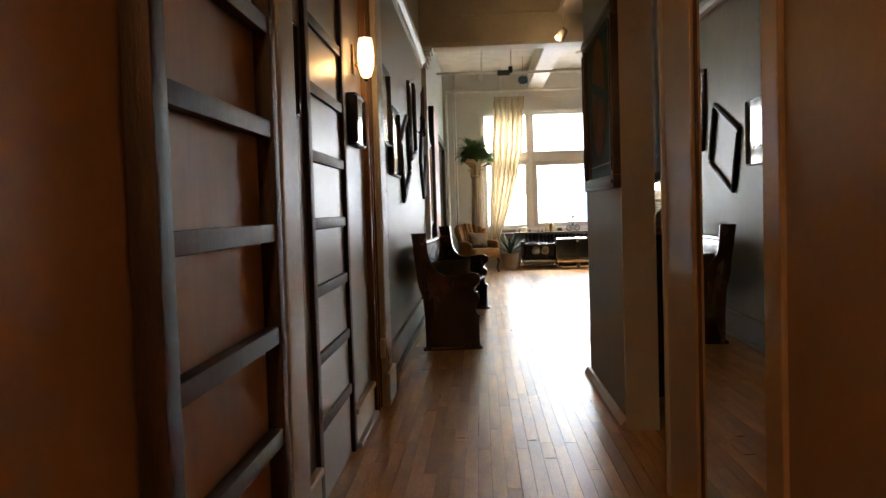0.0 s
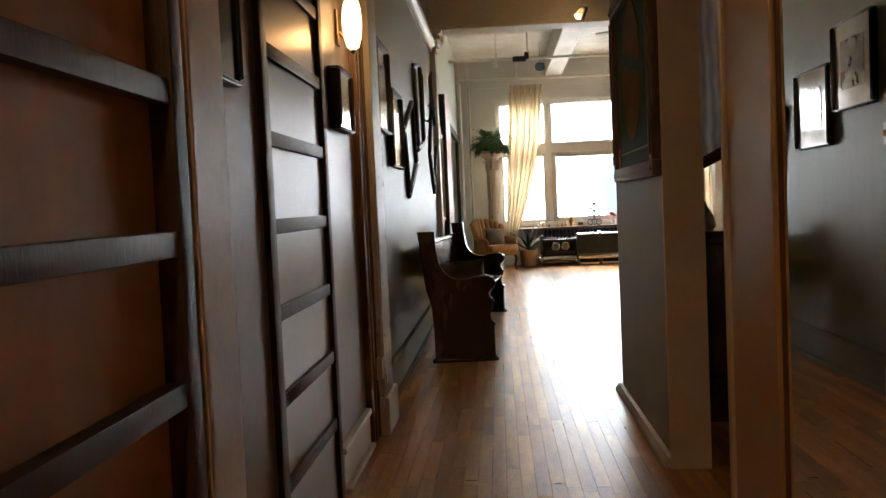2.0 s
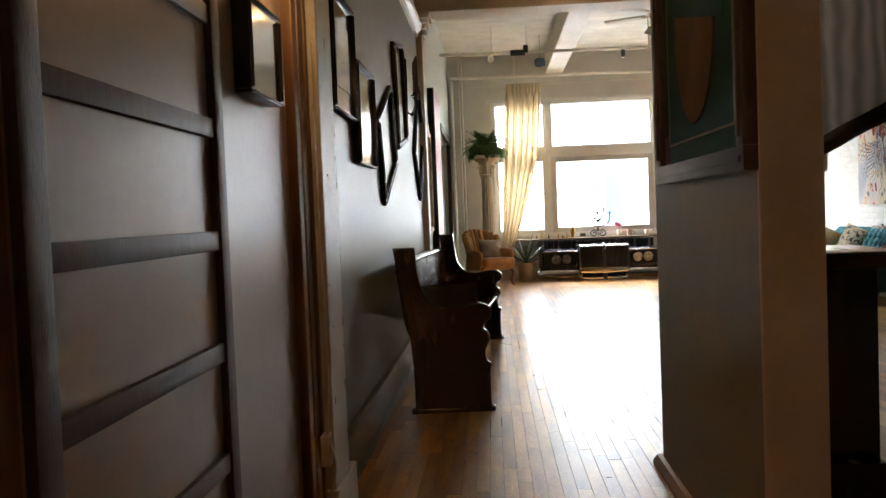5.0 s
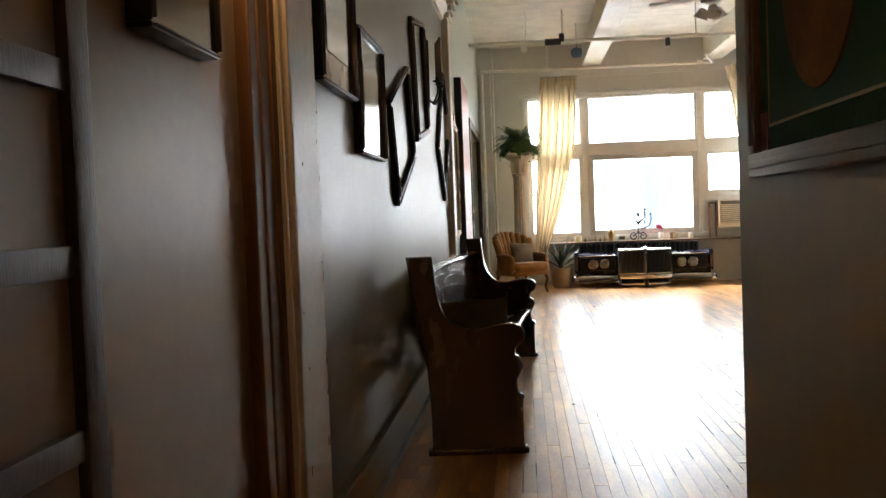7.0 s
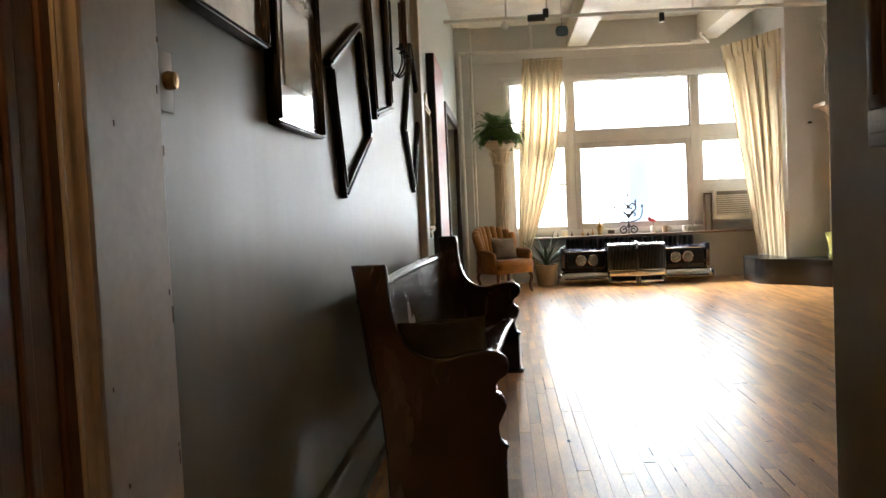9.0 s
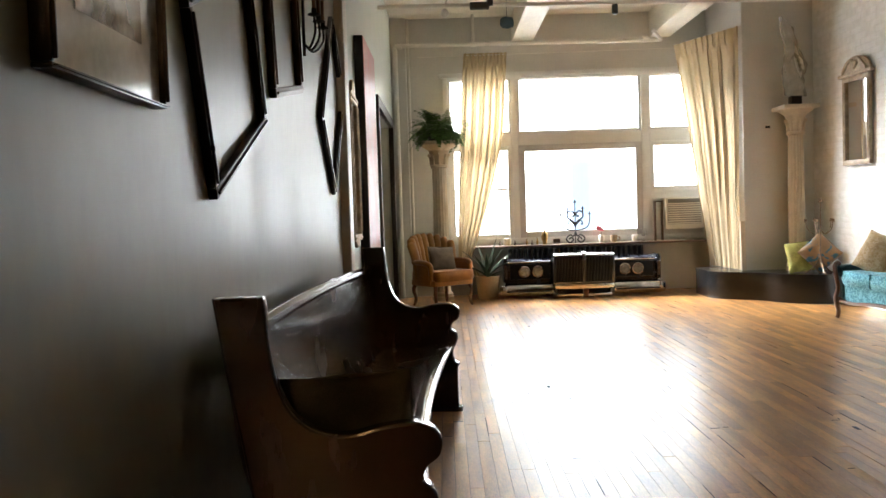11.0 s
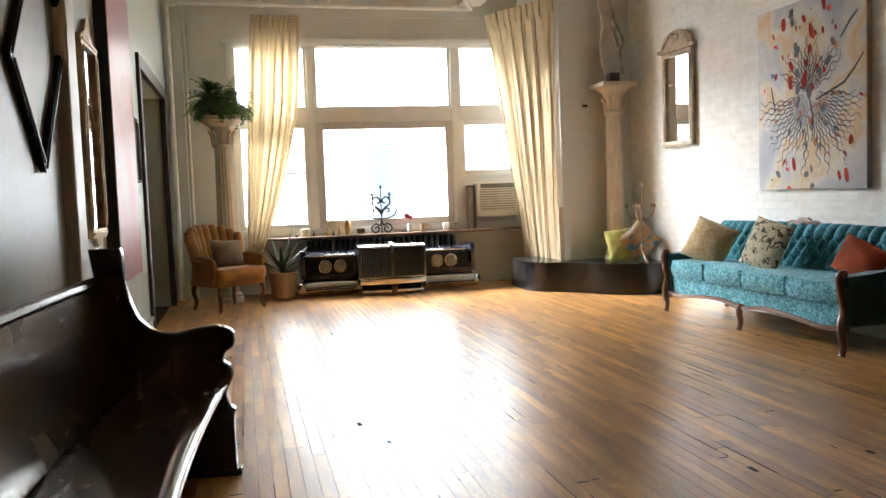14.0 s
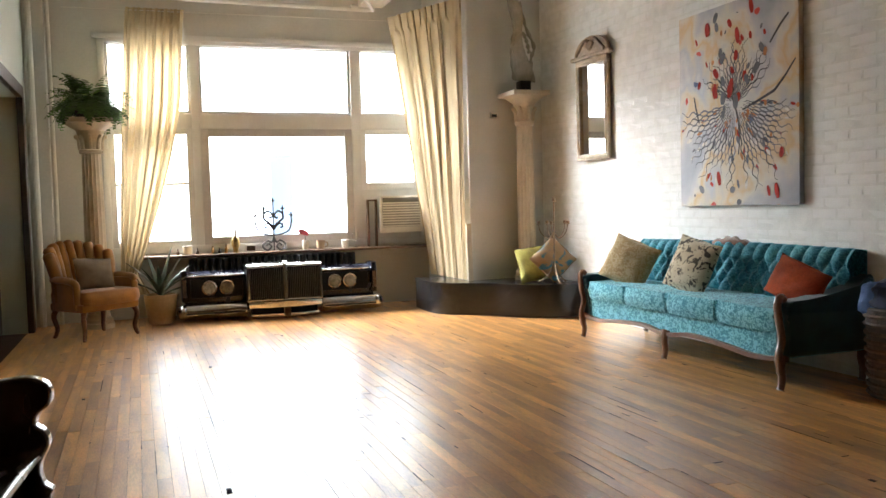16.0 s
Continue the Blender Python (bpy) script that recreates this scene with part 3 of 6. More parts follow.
def wall_frame(name, x, cy, cz, w, h, turn=0, bar=0.035, deep=0.03, side=1, mats="black_frame", label="", category="picture", inner=None, group=""):
    """A moulded frame flat on a wall of constant x, turned in its plane; inner: (material, name)."""
    ob = empty(name, pose(x, cy, cz, turn * 1.0, 0, 0), label, category, group)
    for a, b, c, d in ((-w / 2, w / 2, h / 2 - bar, h / 2), (-w / 2, w / 2, -h / 2, -h / 2 + bar), (-w / 2, -w / 2 + bar, -h / 2 + bar, h / 2 - bar), (w / 2 - bar, w / 2, -h / 2 + bar, h / 2 - bar)):
        bm = block(0.001, side * deep, a, b, c, d, bevel=0.005)
        lip = bar * 0.35
        slab(bm, 0.001, side * (deep + 0.008), a + (lip if b - a > bar * 1.5 else lip), b - lip, c + lip, d - lip, bevel=0.003)
        part("frame_bar", bm, M[mats], ob)
    if inner:
        for k, (mm, nm, inset, x0, x1) in enumerate(inner):
            part(nm, block(side * x0, side * x1, -w / 2 + inset, w / 2 - inset, -h / 2 + inset, h / 2 - inset), mm, ob, smooth=None)
    return ob


shiny_black = mat("dark photograph behind glass", (0.035, 0.035, 0.035), 0.06, vary=0.6, scale=8, grain=30, bump=0.0, coat=1.0)
shiny_pale = mat("pale print behind glass", (0.42, 0.40, 0.36), 0.05, vary=0.15, scale=6, grain=30, bump=0.0, coat=1.0)
grey_print = mat("grey print behind glass", (0.20, 0.19, 0.175), 0.05, vary=0.45, scale=9, grain=30, bump=0.0, coat=1.0)
wall_frame("framed_photograph", -0.42, 4.565, 1.68, 0.33, 0.27, bar=0.012, deep=0.05, label="small black framed dark photograph under glass", inner=[(shiny_black, "print", 0.011, 0.004, 0.046)])
wall_frame("framed_photograph", -0.42, 2.86, 1.70, 0.28, 0.34, bar=0.014, deep=0.045, label="small black framed photograph between the ladder screens", inner=[(shiny_black, "print", 0.012, 0.004, 0.04)])
wall_frame("framed_print", -0.43, 6.74, 1.735, 0.60, 0.53, bar=0.012, deep=0.04, label="thin black framed pale print under reflecting glass", inner=[(shiny_pale, "mat_board", 0.011, 0.004, 0.026), (grey_print, "print", 0.13, 0.027, 0.030)])
wall_frame("framed_print", -0.43, 6.07, 1.94, 0.58, 0.54, bar=0.012, deep=0.04, label="thin black framed print hung beside the timber post", inner=[(shiny_pale, "mat_board", 0.011, 0.004, 0.026), (grey_print, "print", 0.12, 0.027, 0.030)])
wall_frame("empty_frame", -0.43, 7.766, 1.68, 0.81, 0.585, turn=21.5, bar=0.034, label="empty black picture frame hung askew on the grey wall", category="frame", group="empty frames")
wall_frame("empty_frame", -0.43, 8.73, 2.13, 0.68, 0.79, turn=9.5, bar=0.04, mats="brown_frame", label="empty brown wooden frame hung slightly askew", category="frame", group="empty frames")
wall_frame("empty_frame", -0.43, 10.29, 1.885, 0.93, 0.64, turn=48, bar=0.034, label="empty black frame hung as a diamond", category="frame", group="empty frames")

# gilt mirror, red canvas and small picture on the pale wall
g = wall_frame("gilt_mirror", -0.43, 11.47, 1.55, 0.50, 1.10, bar=0.05, deep=0.035, mats="gilt", label="narrow gilt mirror with a crested top", category="mirror", inner=[(M["mirror"], "mirror_glass", 0.045, 0.008, 0.014)])
part("crest", extrude([(-0.2, 0.52), (0.2, 0.52), (0.17, 0.57), (0.1, 0.58), (0.05, 0.65), (0, 0.67), (-0.05, 0.65), (-0.1, 0.58), (-0.17, 0.57)], 0.004, 0.03, "x", bevel=0.004), M["gilt"], g)
part("foot_crest", extrude([(-0.15, -0.53), (-0.05, -0.60), (0.05, -0.60), (0.15, -0.53)], 0.004, 0.03, "x", bevel=0.004), M["gilt"], g)
canvas = empty("red_canvas", pose(-0.43, 12.43, 1.66), "large deep canvas painted mottled red and pink", "painting")
part("stretcher", block(0.001, 0.075, -0.54, 0.54, -0.98, 0.98, bevel=0.004), M["black_frame"], canvas, "black canvas edge")
part("painted_face", block(0.074, 0.079, -0.535, 0.535, -0.975, 0.975), mat("mottled red paint", (0.44, 0.10, 0.085), 0.35, vary=0.3, scale=3, grain=14, bump=0.2, dirt=(0.40, 0.20, 0.22)), canvas, smooth=None)
wall_frame("small_picture", -0.43, 13.55, 1.61, 0.40, 0.52, bar=0.02, deep=0.02, mats="brown_frame", label="small grey framed picture beside the dark doorway", inner=[(grey_print, "print", 0.018, 0.004, 0.014)])

# wrought iron candle sconce between the frames
ob = empty("candle_sconce", pose(-0.43, 9.32, 2.17), "black wrought iron wall sconce with tall thin candles", "sconce")
part("stem", tube([(0.012, 0, -0.16), (0.014, 0, 0.2), (0.014, 0, 0.34)], 0.008), M["iron"], ob)
for s in (-1, 0, 1):
    line = curve_points([(0.012, 0, -0.1), (0.05, s * 0.06, -0.13), (0.09, s * 0.13, -0.07), (0.09, s * 0.15, 0.0)], 5)
    arm = part("arm", tube(line, 0.006, 6), M["iron"], ob)
    part("cup", lathe([(0.008, 0), (0.032, 0.008), (0.03, 0.014), (0.012, 0.012), (0.012, 0.04)], 12, Matrix.Translation((0.09, s * 0.15, 0.0))), M["iron"], arm)
    part("candle", lathe([(0.009, 0.035), (0.009, 0.33 + 0.05 * s), (0.003, 0.34 + 0.05 * s)], 8, Matrix.Translation((0.09, s * 0.15, 0.0))), mat("brown candle wax", (0.16, 0.09, 0.05), 0.5), arm)

# lit wall sconce: opal shade, backplate and finial
ob = empty("wall_sconce", pose(-0.42, 4.67, 1.905), "lit opal glass wall sconce on a brass backplate", "lamp")
prof = [(0.006, 0.015), (0.028, 0.03), (0.041, 0.08), (0.046, 0.14), (0.042, 0.2), (0.034, 0.235), (0.03, 0.236)]
part("shade", lathe(prof, 20, Matrix.Translation((0.075, 0, 0))), M["opal"], ob, "warm glowing opal shade")
part("finial", lathe([(0.004, 0), (0.012, 0.006), (0.012, 0.016), (0.006, 0.02)], 10, Matrix.Translation((0.075, 0, 0))), M["iron"], ob)
part("backplate", block(0.001, 0.014, -0.04, 0.04, 0.04, 0.2, bevel=0.006), M["brass"], ob)
part("bracket", tube([(0.012, 0, 0.1), (0.03, 0, 0.08), (0.05, 0, 0.05)], 0.007), M["brass"], ob)

# unseen copy, placed to account for the warm light on the near walls
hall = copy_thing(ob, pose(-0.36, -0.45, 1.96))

# light switch, outlet, thermostat
ob = empty("dimmer_switch", pose(-0.43, 5.68, 1.485), "off-white wall dimmer switch with a round knob", "switch")
part("plate", block(0.0005, 0.008, -0.039, 0.039, -0.062, 0.062, bevel=0.003), M["plastic"], ob)
part("knob", lathe([(0.018, 0), (0.02, 0.008), (0.017, 0.022), (0.006, 0.025)], 16, pose(0.008, 0, 0.0, 0, 90, 0)), M["brass"], ob, "shiny round knob")
ob = empty("wall_outlet", pose(-0.372, 5.10, 0.37), "off-white wall outlet with a cable on it", "outlet")
part("plate", block(0.0005, 0.03, -0.035, 0.035, -0.055, 0.055, bevel=0.004), M["plastic"], ob)
part("cable", tube(curve_points([(0.02, 0.0, 0.05), (0.03, 0.01, 0.3), (0.02, 0.02, 0.9), (0.015, 0.03, 1.45)], 6), 0.004, 6), M["plastic"], ob)
part("cord_loop", tube(curve_points([(0.03, 0.01, 0.02), (0.05, -0.02, -0.06), (0.03, -0.03, -0.16), (0.02, 0.0, -0.22)], 6), 0.004, 6), M["plastic"], ob)
ob = empty("thermostat", pose(4.30, PIER_Y, 2.12), "small wall thermostat on the white pier", "thermostat")
part("case", block(-0.04, 0.04, -0.022, -0.0005, -0.03, 0.03, bevel=0.004), M["plastic"], ob)
part("display", block(-0.028, 0.03, -0.026, -0.021, -0.018, 0.012), M["black_frame"], ob, smooth=None)

# tall mirror on the corridor's right wall
ob = empty("tall_mirror", pose(1.029, 2.66, 1.5), "tall frameless wall mirror between tan boards", "mirror")
part("mirror_glass", block(-0.012, -0.001, -0.37, 0.37, -1.4, 1.4), M["mirror"], ob, smooth=None)
part("edge_strip", block(-0.018, -0.0005, 0.358, 0.3695, -1.4, 1.4, bevel=0.002), M["orange_wood"], ob, "thin orange wood edge")

# framed art with an oval on the partition
green = mat("dark green painted ground", (0.012, 0.055, 0.045), 0.6, vary=0.3, scale=5, grain=40, bump=0.1, spec=0.2)
ob = wall_frame("oval_painting", 1.005, 5.075, 1.765, 1.20, 0.97, bar=0.07, deep=0.055, side=-1, mats="brown_frame", label="dark green painting of a tan oval in a brown frame", category="painting", inner=[(green, "canvas", 0.06, 0.004, 0.03)])
tan_paint = mat("tan oil paint", (0.15, 0.09, 0.055), 0.7, vary=0.25, scale=5, grain=40, bump=0.2, spec=0.2)
oval = [(0.02 + 0.27 * math.cos(a), 0.04 + 0.36 * math.sin(a) * (1 if math.sin(a) > 0 else 0.92)) for a in [2 * math.pi * k / 40 for k in range(40)]]
part("oval", extrude(oval, -0.036, -0.0295, "x"), tan_paint, ob, "tan painted oval")
part("band", block(-0.038, -0.0355, -0.36, 0.32, 0.06, 0.12, m=pose(0, 0, 0, 12, 0, 0)), green, ob, "dark green band")
line_paint = mat("ochre line paint", (0.16, 0.13, 0.06), 0.4)
for a, b, c, d in ((-0.45, 0.45, -0.345, -0.337), (-0.45, -0.442, -0.337, 0.33), (0.442, 0.45, -0.337, 0.33)):
    part("painted_line", block(-0.033, -0.0295, a, b, c, d), line_paint, ob, smooth=None)
part("corner_patch", block(-0.034, -0.0298, 0.46, 0.56, -0.41, -0.30), mat("dark red paint", (0.12, 0.015, 0.012), 0.4), ob, smooth=None)

# beyond the side doorway: swag drape and dark cabinet
def sheet(name, fn, nu, nv, material, parent, thick=0.004):
    bm = bmesh.new()
    g = [[bm.verts.new(fn(i / nu, j / nv)) for j in range(nv + 1)] for i in range(nu + 1)]
    for i in range(nu):
        for j in range(nv):
            bm.faces.new((g[i][j], g[i + 1][j], g[i + 1][j + 1], g[i][j + 1]))
    return part(name, bm, material, parent, smooth=80)


ob = empty("swag_drape", label="grey sheer drape gathered up behind the side doorway", category="drape")
def swag(u, v):
    x = 1.17 + 0.95 * u
    low = 1.30 + 0.62 * u
    z = low + (2.62 - low) * (v ** 1.1)
    f = math.sin(u * 46 + 5.0 * v) * 0.04 + math.sin(u * 21 - 4 * v) * 0.03
    return (x + 0.10 * (1 - v) * math.sin(u * 3), 4.86 + f * (0.35 + 0.65 * v) - 0.05 * (1 - v), z)


# light and dark bands in the cloth colour stand in for fold shading
n, l = M["drape"].node_tree.nodes, M["drape"].node_tree.links
tc, fold_bands, fold_shade = n.new("ShaderNodeTexCoord"), n.new("ShaderNodeTexWave"), n.new("ShaderNodeValToRGB")
fold_bands.inputs["Scale"].default_value, fold_bands.inputs["Distortion"].default_value, fold_bands.inputs["Detail"].default_value = 6.5, 2.5, 1.0
fold_shade.color_ramp.elements[0].color, fold_shade.color_ramp.elements[1].color = (0.40, 0.375, 0.34, 1), (0.74, 0.70, 0.64, 1)
l.new(tc.outputs["Object"], fold_bands.inputs[0]), l.new(fold_bands.outputs[0], fold_shade.inputs[0])
l.new(fold_shade.outputs[0], n["Principled BSDF"].inputs["Base Color"])
l.new(fold_shade.outputs[0], [q for q in n if q.bl_idname == "ShaderNodeBsdfTranslucent"][0].inputs[0])
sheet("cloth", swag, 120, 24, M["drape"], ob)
part("hem", tube([swag(k / 30, 0.0) for k in range(31)], 0.028, 8), mat("dark grey hem cloth", (0.10, 0.09, 0.085), 0.9), ob, "thick dark rolled hem")
part("rod", tube([(1.16, 4.86, 2.63), (2.14, 4.86, 2.63)], 0.012), M["iron"], ob)
for x in (1.2, 2.1):
    part("hanger", tube([(x, 4.86, 2.63), (x, 4.86, CEIL - 0.016)], 0.005, 6), M["iron"], ob)
cab = empty("dark_cabinet", pose(1.19, 5.3, 0) @ Matrix.Diagonal((1, 1, 0.955, 1)), "tall dark stained cabinet with flared top and foot", "cabinet")
part("body", block(0.005, 0.47, 0.0, 0.42, 0.2, 0.98, bevel=0.006), M["dark_wood"], cab)
part("top", extrude([(0.0, 0.98), (0.47, 0.98), (0.52, 1.0), (0.56, 1.025), (0.565, 1.045), (0.0, 1.045)], -0.06, 0.48, "y", bevel=0.004), M["dark_wood"], cab)
foot = [(v.x, v.z) for v in curve_points([(0.47, 0, 0.24), (0.49, 0, 0.2), (0.535, 0, 0.16), (0.545, 0, 0.1), (0.56, 0, 0.04), (0.56, 0, 0.0)], 4)]
part("foot", extrude([(0.0, 0.0), (0.0, 0.24)] + foot, -0.05, 0.47, "y"), M["dark_wood"], cab)
ob = empty("conch_shell", pose(1.36, 5.42, 0.998), "pale sea shell on the dark cabinet", "shell")
part("shell", lathe([(0.005, 0), (0.06, 0.01), (0.075, 0.04), (0.055, 0.08), (0.035, 0.11), (0.012, 0.14), (0.002, 0.16)], 18, pose(0, 0, 0, 0, 12, 0), ripple=lambda a, k: 1 + 0.12 * math.sin(5 * a + k)), M["plaster"], ob)

# spot lamp under the ceiling beam
ob = empty("track_spot", pose(1.30, 10.16, 3.55), "white track spot lamp, lit, hung from the beam", "lamp")
part("track", block(-0.02, 0.02, -0.9, 0.3, -0.03, -0.0005, bevel=0.004), M["plastic"], ob)
part("stem", tube([(0, 0, -0.03), (0, 0, -0.2), (-0.02, -0.02, -0.29)], 0.009), M["plastic"], ob)
part("can", lathe([(0.03, 0.14), (0.045, 0.12), (0.052, 0.02), (0.06, 0.0), (0.056, 0.0), (0.04, 0.03)], 16, pose(-0.06, -0.03, -0.40, 0, 30, 0) @ pose(0, 0, 0, 35, 0, 0)), M["plastic"], ob)
part("bulb", lathe([(0.01, 0.05), (0.04, 0.02), (0.044, 0.0), (0.03, -0.01)], 14, pose(-0.075, -0.05, -0.40, 0, 30, 0) @ pose(0, 0, 0, 35, 0, 0)), M["bulb"], ob, "glowing warm bulb")


# ---- the big room ----
def turned_leg(h, r, splay=(0, 0), flip=1):
    """A cabriole leg: knee, ankle and toe."""
    line = curve_points([(0, 0, h), (splay[0] * 0.6, splay[1] * 0.6, h * 0.72), (splay[0] * 0.2, splay[1] * 0.2, h * 0.35), (splay[0] * 0.5, splay[1] * 0.5, h * 0.08), (splay[0], splay[1], 0.004)], 5)
    return tube(line, r, 10, taper=lambda t: 1.15 - 0.65 * t + (0.5 if t > 0.9 else 0))


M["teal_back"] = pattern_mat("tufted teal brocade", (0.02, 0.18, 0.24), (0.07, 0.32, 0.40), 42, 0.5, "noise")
# teal sofa: local x along its length, y towards the wall
sofa = empty("tufted_sofa", pose(4.185, 11.09, 0, 0, 0, 90.2) @ Matrix.Diagonal((1.2, 0.98, 1.03, 1)), "teal brocade tufted sofa with carved walnut frame and four cushions", "sofa")
L, D = 2.08, -0.70
def sy(v):
    return -v


front = [(v.x, v.z) for v in curve_points([(0.02, 0, 0.195), (0.25, 0, 0.175), (0.5, 0, 0.20), (0.8, 0, 0.215), (1.04, 0, 0.185), (1.28, 0, 0.215), (1.58, 0, 0.20), (1.83, 0, 0.175), (2.06, 0, 0.195)], 5)]
part("seat_base", extrude(front + [(2.06, 0.335), (0.02, 0.335)], sy(0.04), sy(0.62), "y"), M["teal"], sofa)
part("front_rail", extrude([(p, q - 0.022) for p, q in front] + [(p, q + 0.006) for p, q in front[::-1]], sy(0.0), sy(0.035), "y"), M["sofa_wood"], sofa, "carved walnut rail")
for k in range(4):
    x = 0.10 + 0.47 * k + 0.235
    part("seat_cushion", soft_block(0.462, 0.56, 0.145, 0.24, m=Matrix.Translation((x, sy(0.285), 0.40)), crease=0.03), M["teal"], sofa)
# tufted back: rolls above, buttons in a lattice below
bm = bmesh.new()
nu, nv = 230, 40
rows = []
for i in range(nu + 1):
    row = []
    for j in range(nv + 1):
        u, v = 0.06 + 1.96 * i / nu, j / nv
        z = 0.40 + 0.40 * v + 0.012 * math.sin(math.pi * i / nu)
        y = 0.50 + 0.10 * v
        a, b = u / 0.05, v * 5.1
        d = abs(math.sin(math.pi * (a + b) / 2)) * abs(math.sin(math.pi * (a - b) / 2))
        bulge = 0.046 * d ** 0.6 if v < 0.76 else 0.044 * abs(math.sin(math.pi * a / 2.0)) ** 0.7
        roll = 0.05 * max(0, (v - 0.78) / 0.22) ** 2
        row.append(bm.verts.new((u, sy(y - bulge + roll), z)))
    rows.append(row)
for i in range(nu):
    for j in range(nv):
        bm.faces.new((rows[i][j], rows[i + 1][j], rows[i + 1][j + 1], rows[i][j + 1]))
top_front = [r[-1] for r in rows]
back_top = [bm.verts.new((r[-1].co.x, sy(0.70), 0.79)) for r in rows]
back_low = [bm.verts.new((r[0].co.x, sy(0.70), 0.30)) for r in rows]
for i in range(nu):
    bm.faces.new((top_front[i], top_front[i + 1], back_top[i + 1], back_top[i]))
    bm.faces.new((back_top[i], back_top[i + 1], back_low[i + 1], back_low[i]))
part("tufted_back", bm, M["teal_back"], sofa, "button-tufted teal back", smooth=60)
for r in range(4):
    for k in range(20):
        u = 0.10 * (k + 1) + (0.05 if r % 2 else 0.0)
        v = r / 5.1
        if 0.08 < u < 2.0 and v > 0.1:
            part("button", lathe([(0.009, 0), (0.007, 0.006), (0.001, 0.008)], 8, pose(u, sy(0.499 + 0.10 * v), 0.40 + 0.40 * v, 90, 0, 0)), M["teal_plain"], sofa, smooth=60)
for x in (0.0, L - 0.10):
    arm = [(v.x, v.z) for v in curve_points([(0.02, 0, 0.2), (0.02, 0, 0.40), (0.0, 0, 0.47), (0.03, 0, 0.52), (0.18, 0, 0.53), (0.40, 0, 0.56), (0.6, 0, 0.60), (0.69, 0, 0.62), (0.69, 0, 0.2)], 4)]
    bm = extrude([(-p, q) for p, q in arm], x, x + 0.10, "x", bevel=0.02)
    # arm colour is darkened to stand for the end turned from the window
    part("arm", bm, M["teal_plain"], sofa, "teal velvet arm with its shade in the colour")
    line = curve_points([(x + 0.05, 0.0, 0.10), (x + 0.05, 0.015, 0.2), (x + 0.05, -0.012, 0.30), (x + 0.05, 0.012, 0.42), (x + 0.05, 0.02, 0.51), (x + 0.05, -0.005, 0.545), (x + 0.05, -0.03, 0.53)], 5)
    part("arm_scroll", tube(line, 0.022, 10), M["sofa_wood"], sofa, "carved walnut scroll")
crest = [(v.x, v.z) for v in curve_points([(0.86, 0, 0.80), (0.92, 0, 0.83), (0.96, 0, 0.815), (1.0, 0, 0.85), (1.04, 0, 0.835), (1.08, 0, 0.85), (1.12, 0, 0.815), (1.16, 0, 0.83), (1.22, 0, 0.80)], 4)]
part("crest", extrude(crest + [(1.22, 0.785), (0.86, 0.785)], sy(0.60), sy(0.63), "y", bevel=0.005), M["sofa_wood"], sofa, "carved walnut crest")
for x, y in ((0.05, 0.02), (1.04, 0.02), (2.03, 0.02), (0.05, 0.66), (2.03, 0.66)):
    part("leg", tube([(v.x + x, -v.y + sy(y), v.z) for v in curve_points([(0, 0, 0.205), (0, -0.02, 0.15), (0, -0.008, 0.08), (0, -0.016, 0.02), (0, -0.024, 0.004)], 5)], 0.026, 10, taper=lambda t: 1.15 - 0.6 * t + (0.35 if t > 0.88 else 0)), M["sofa_wood"], sofa)

def cushion(name, m, w, h, d, material, label, seed=0):
    ob = empty(name, m, label, "cushion")
    part("cover", pillow_mesh(w, h, d, seed), material, ob, smooth=80)
    edge = [(-0.93, -0.93), (0, -0.965), (0.93, -0.93), (0.965, 0), (0.93, 0.93), (0, 0.965), (-0.93, 0.93), (-0.965, 0), (-0.93, -0.93)]
    part("seam", tube([(a * w / 2, 0, b * h / 2) for a, b in edge], 0.005, 6), material, ob)
    return ob


gold = pattern_mat("gold brocade", (0.33, 0.22, 0.09), (0.42, 0.31, 0.16), 30, 0.5, "noise")
floral = pattern_mat("cream cloth with brown vines", (0.50, 0.43, 0.29), (0.045, 0.035, 0.022), 17, 0.565, "noise")
rust_cloth = mat("rust silk", (0.26, 0.04, 0.008), 0.8, spec=0.15, vary=0.3, scale=6, grain=90, bump=0.25)
cushion("scatter_cushion", pose(4.44, 13.20, 0.645, -22, 18, -70), 0.46, 0.39, 0.15, gold, "gold brocade cushion leaning on the sofa's arm", 1)
cushion("scatter_cushion", pose(4.46, 12.38, 0.665, -20, 12, -84), 0.43, 0.41, 0.14, floral, "cream cushion printed with brown vines", 2)
cushion("scatter_cushion", pose(4.50, 11.36, 0.61, -22, 16, -92), 0.46, 0.27, 0.13, rust_cloth, "rust red silk cushion on the teal sofa", 3)

# wicker basket with blue cloth
wick = empty("wicker_basket", pose(4.655, 10.70, 0) @ Matrix.Diagonal((0.95, 0.95, 1.16, 1)), "dark wicker basket filled with blue cloth", "basket")
part("body", lathe([(0.16, 0.0), (0.185, 0.01), (0.2, 0.25), (0.21, 0.44), (0.2, 0.45), (0.19, 0.43), (0.18, 0.2)], 60, ripple=lambda a, k: 1 + 0.018 * math.sin(30 * a + math.pi * k)), mat("dark wicker", (0.06, 0.035, 0.02), 0.6, vary=0.5, scale=18, grain=60, bump=0.6), wick)
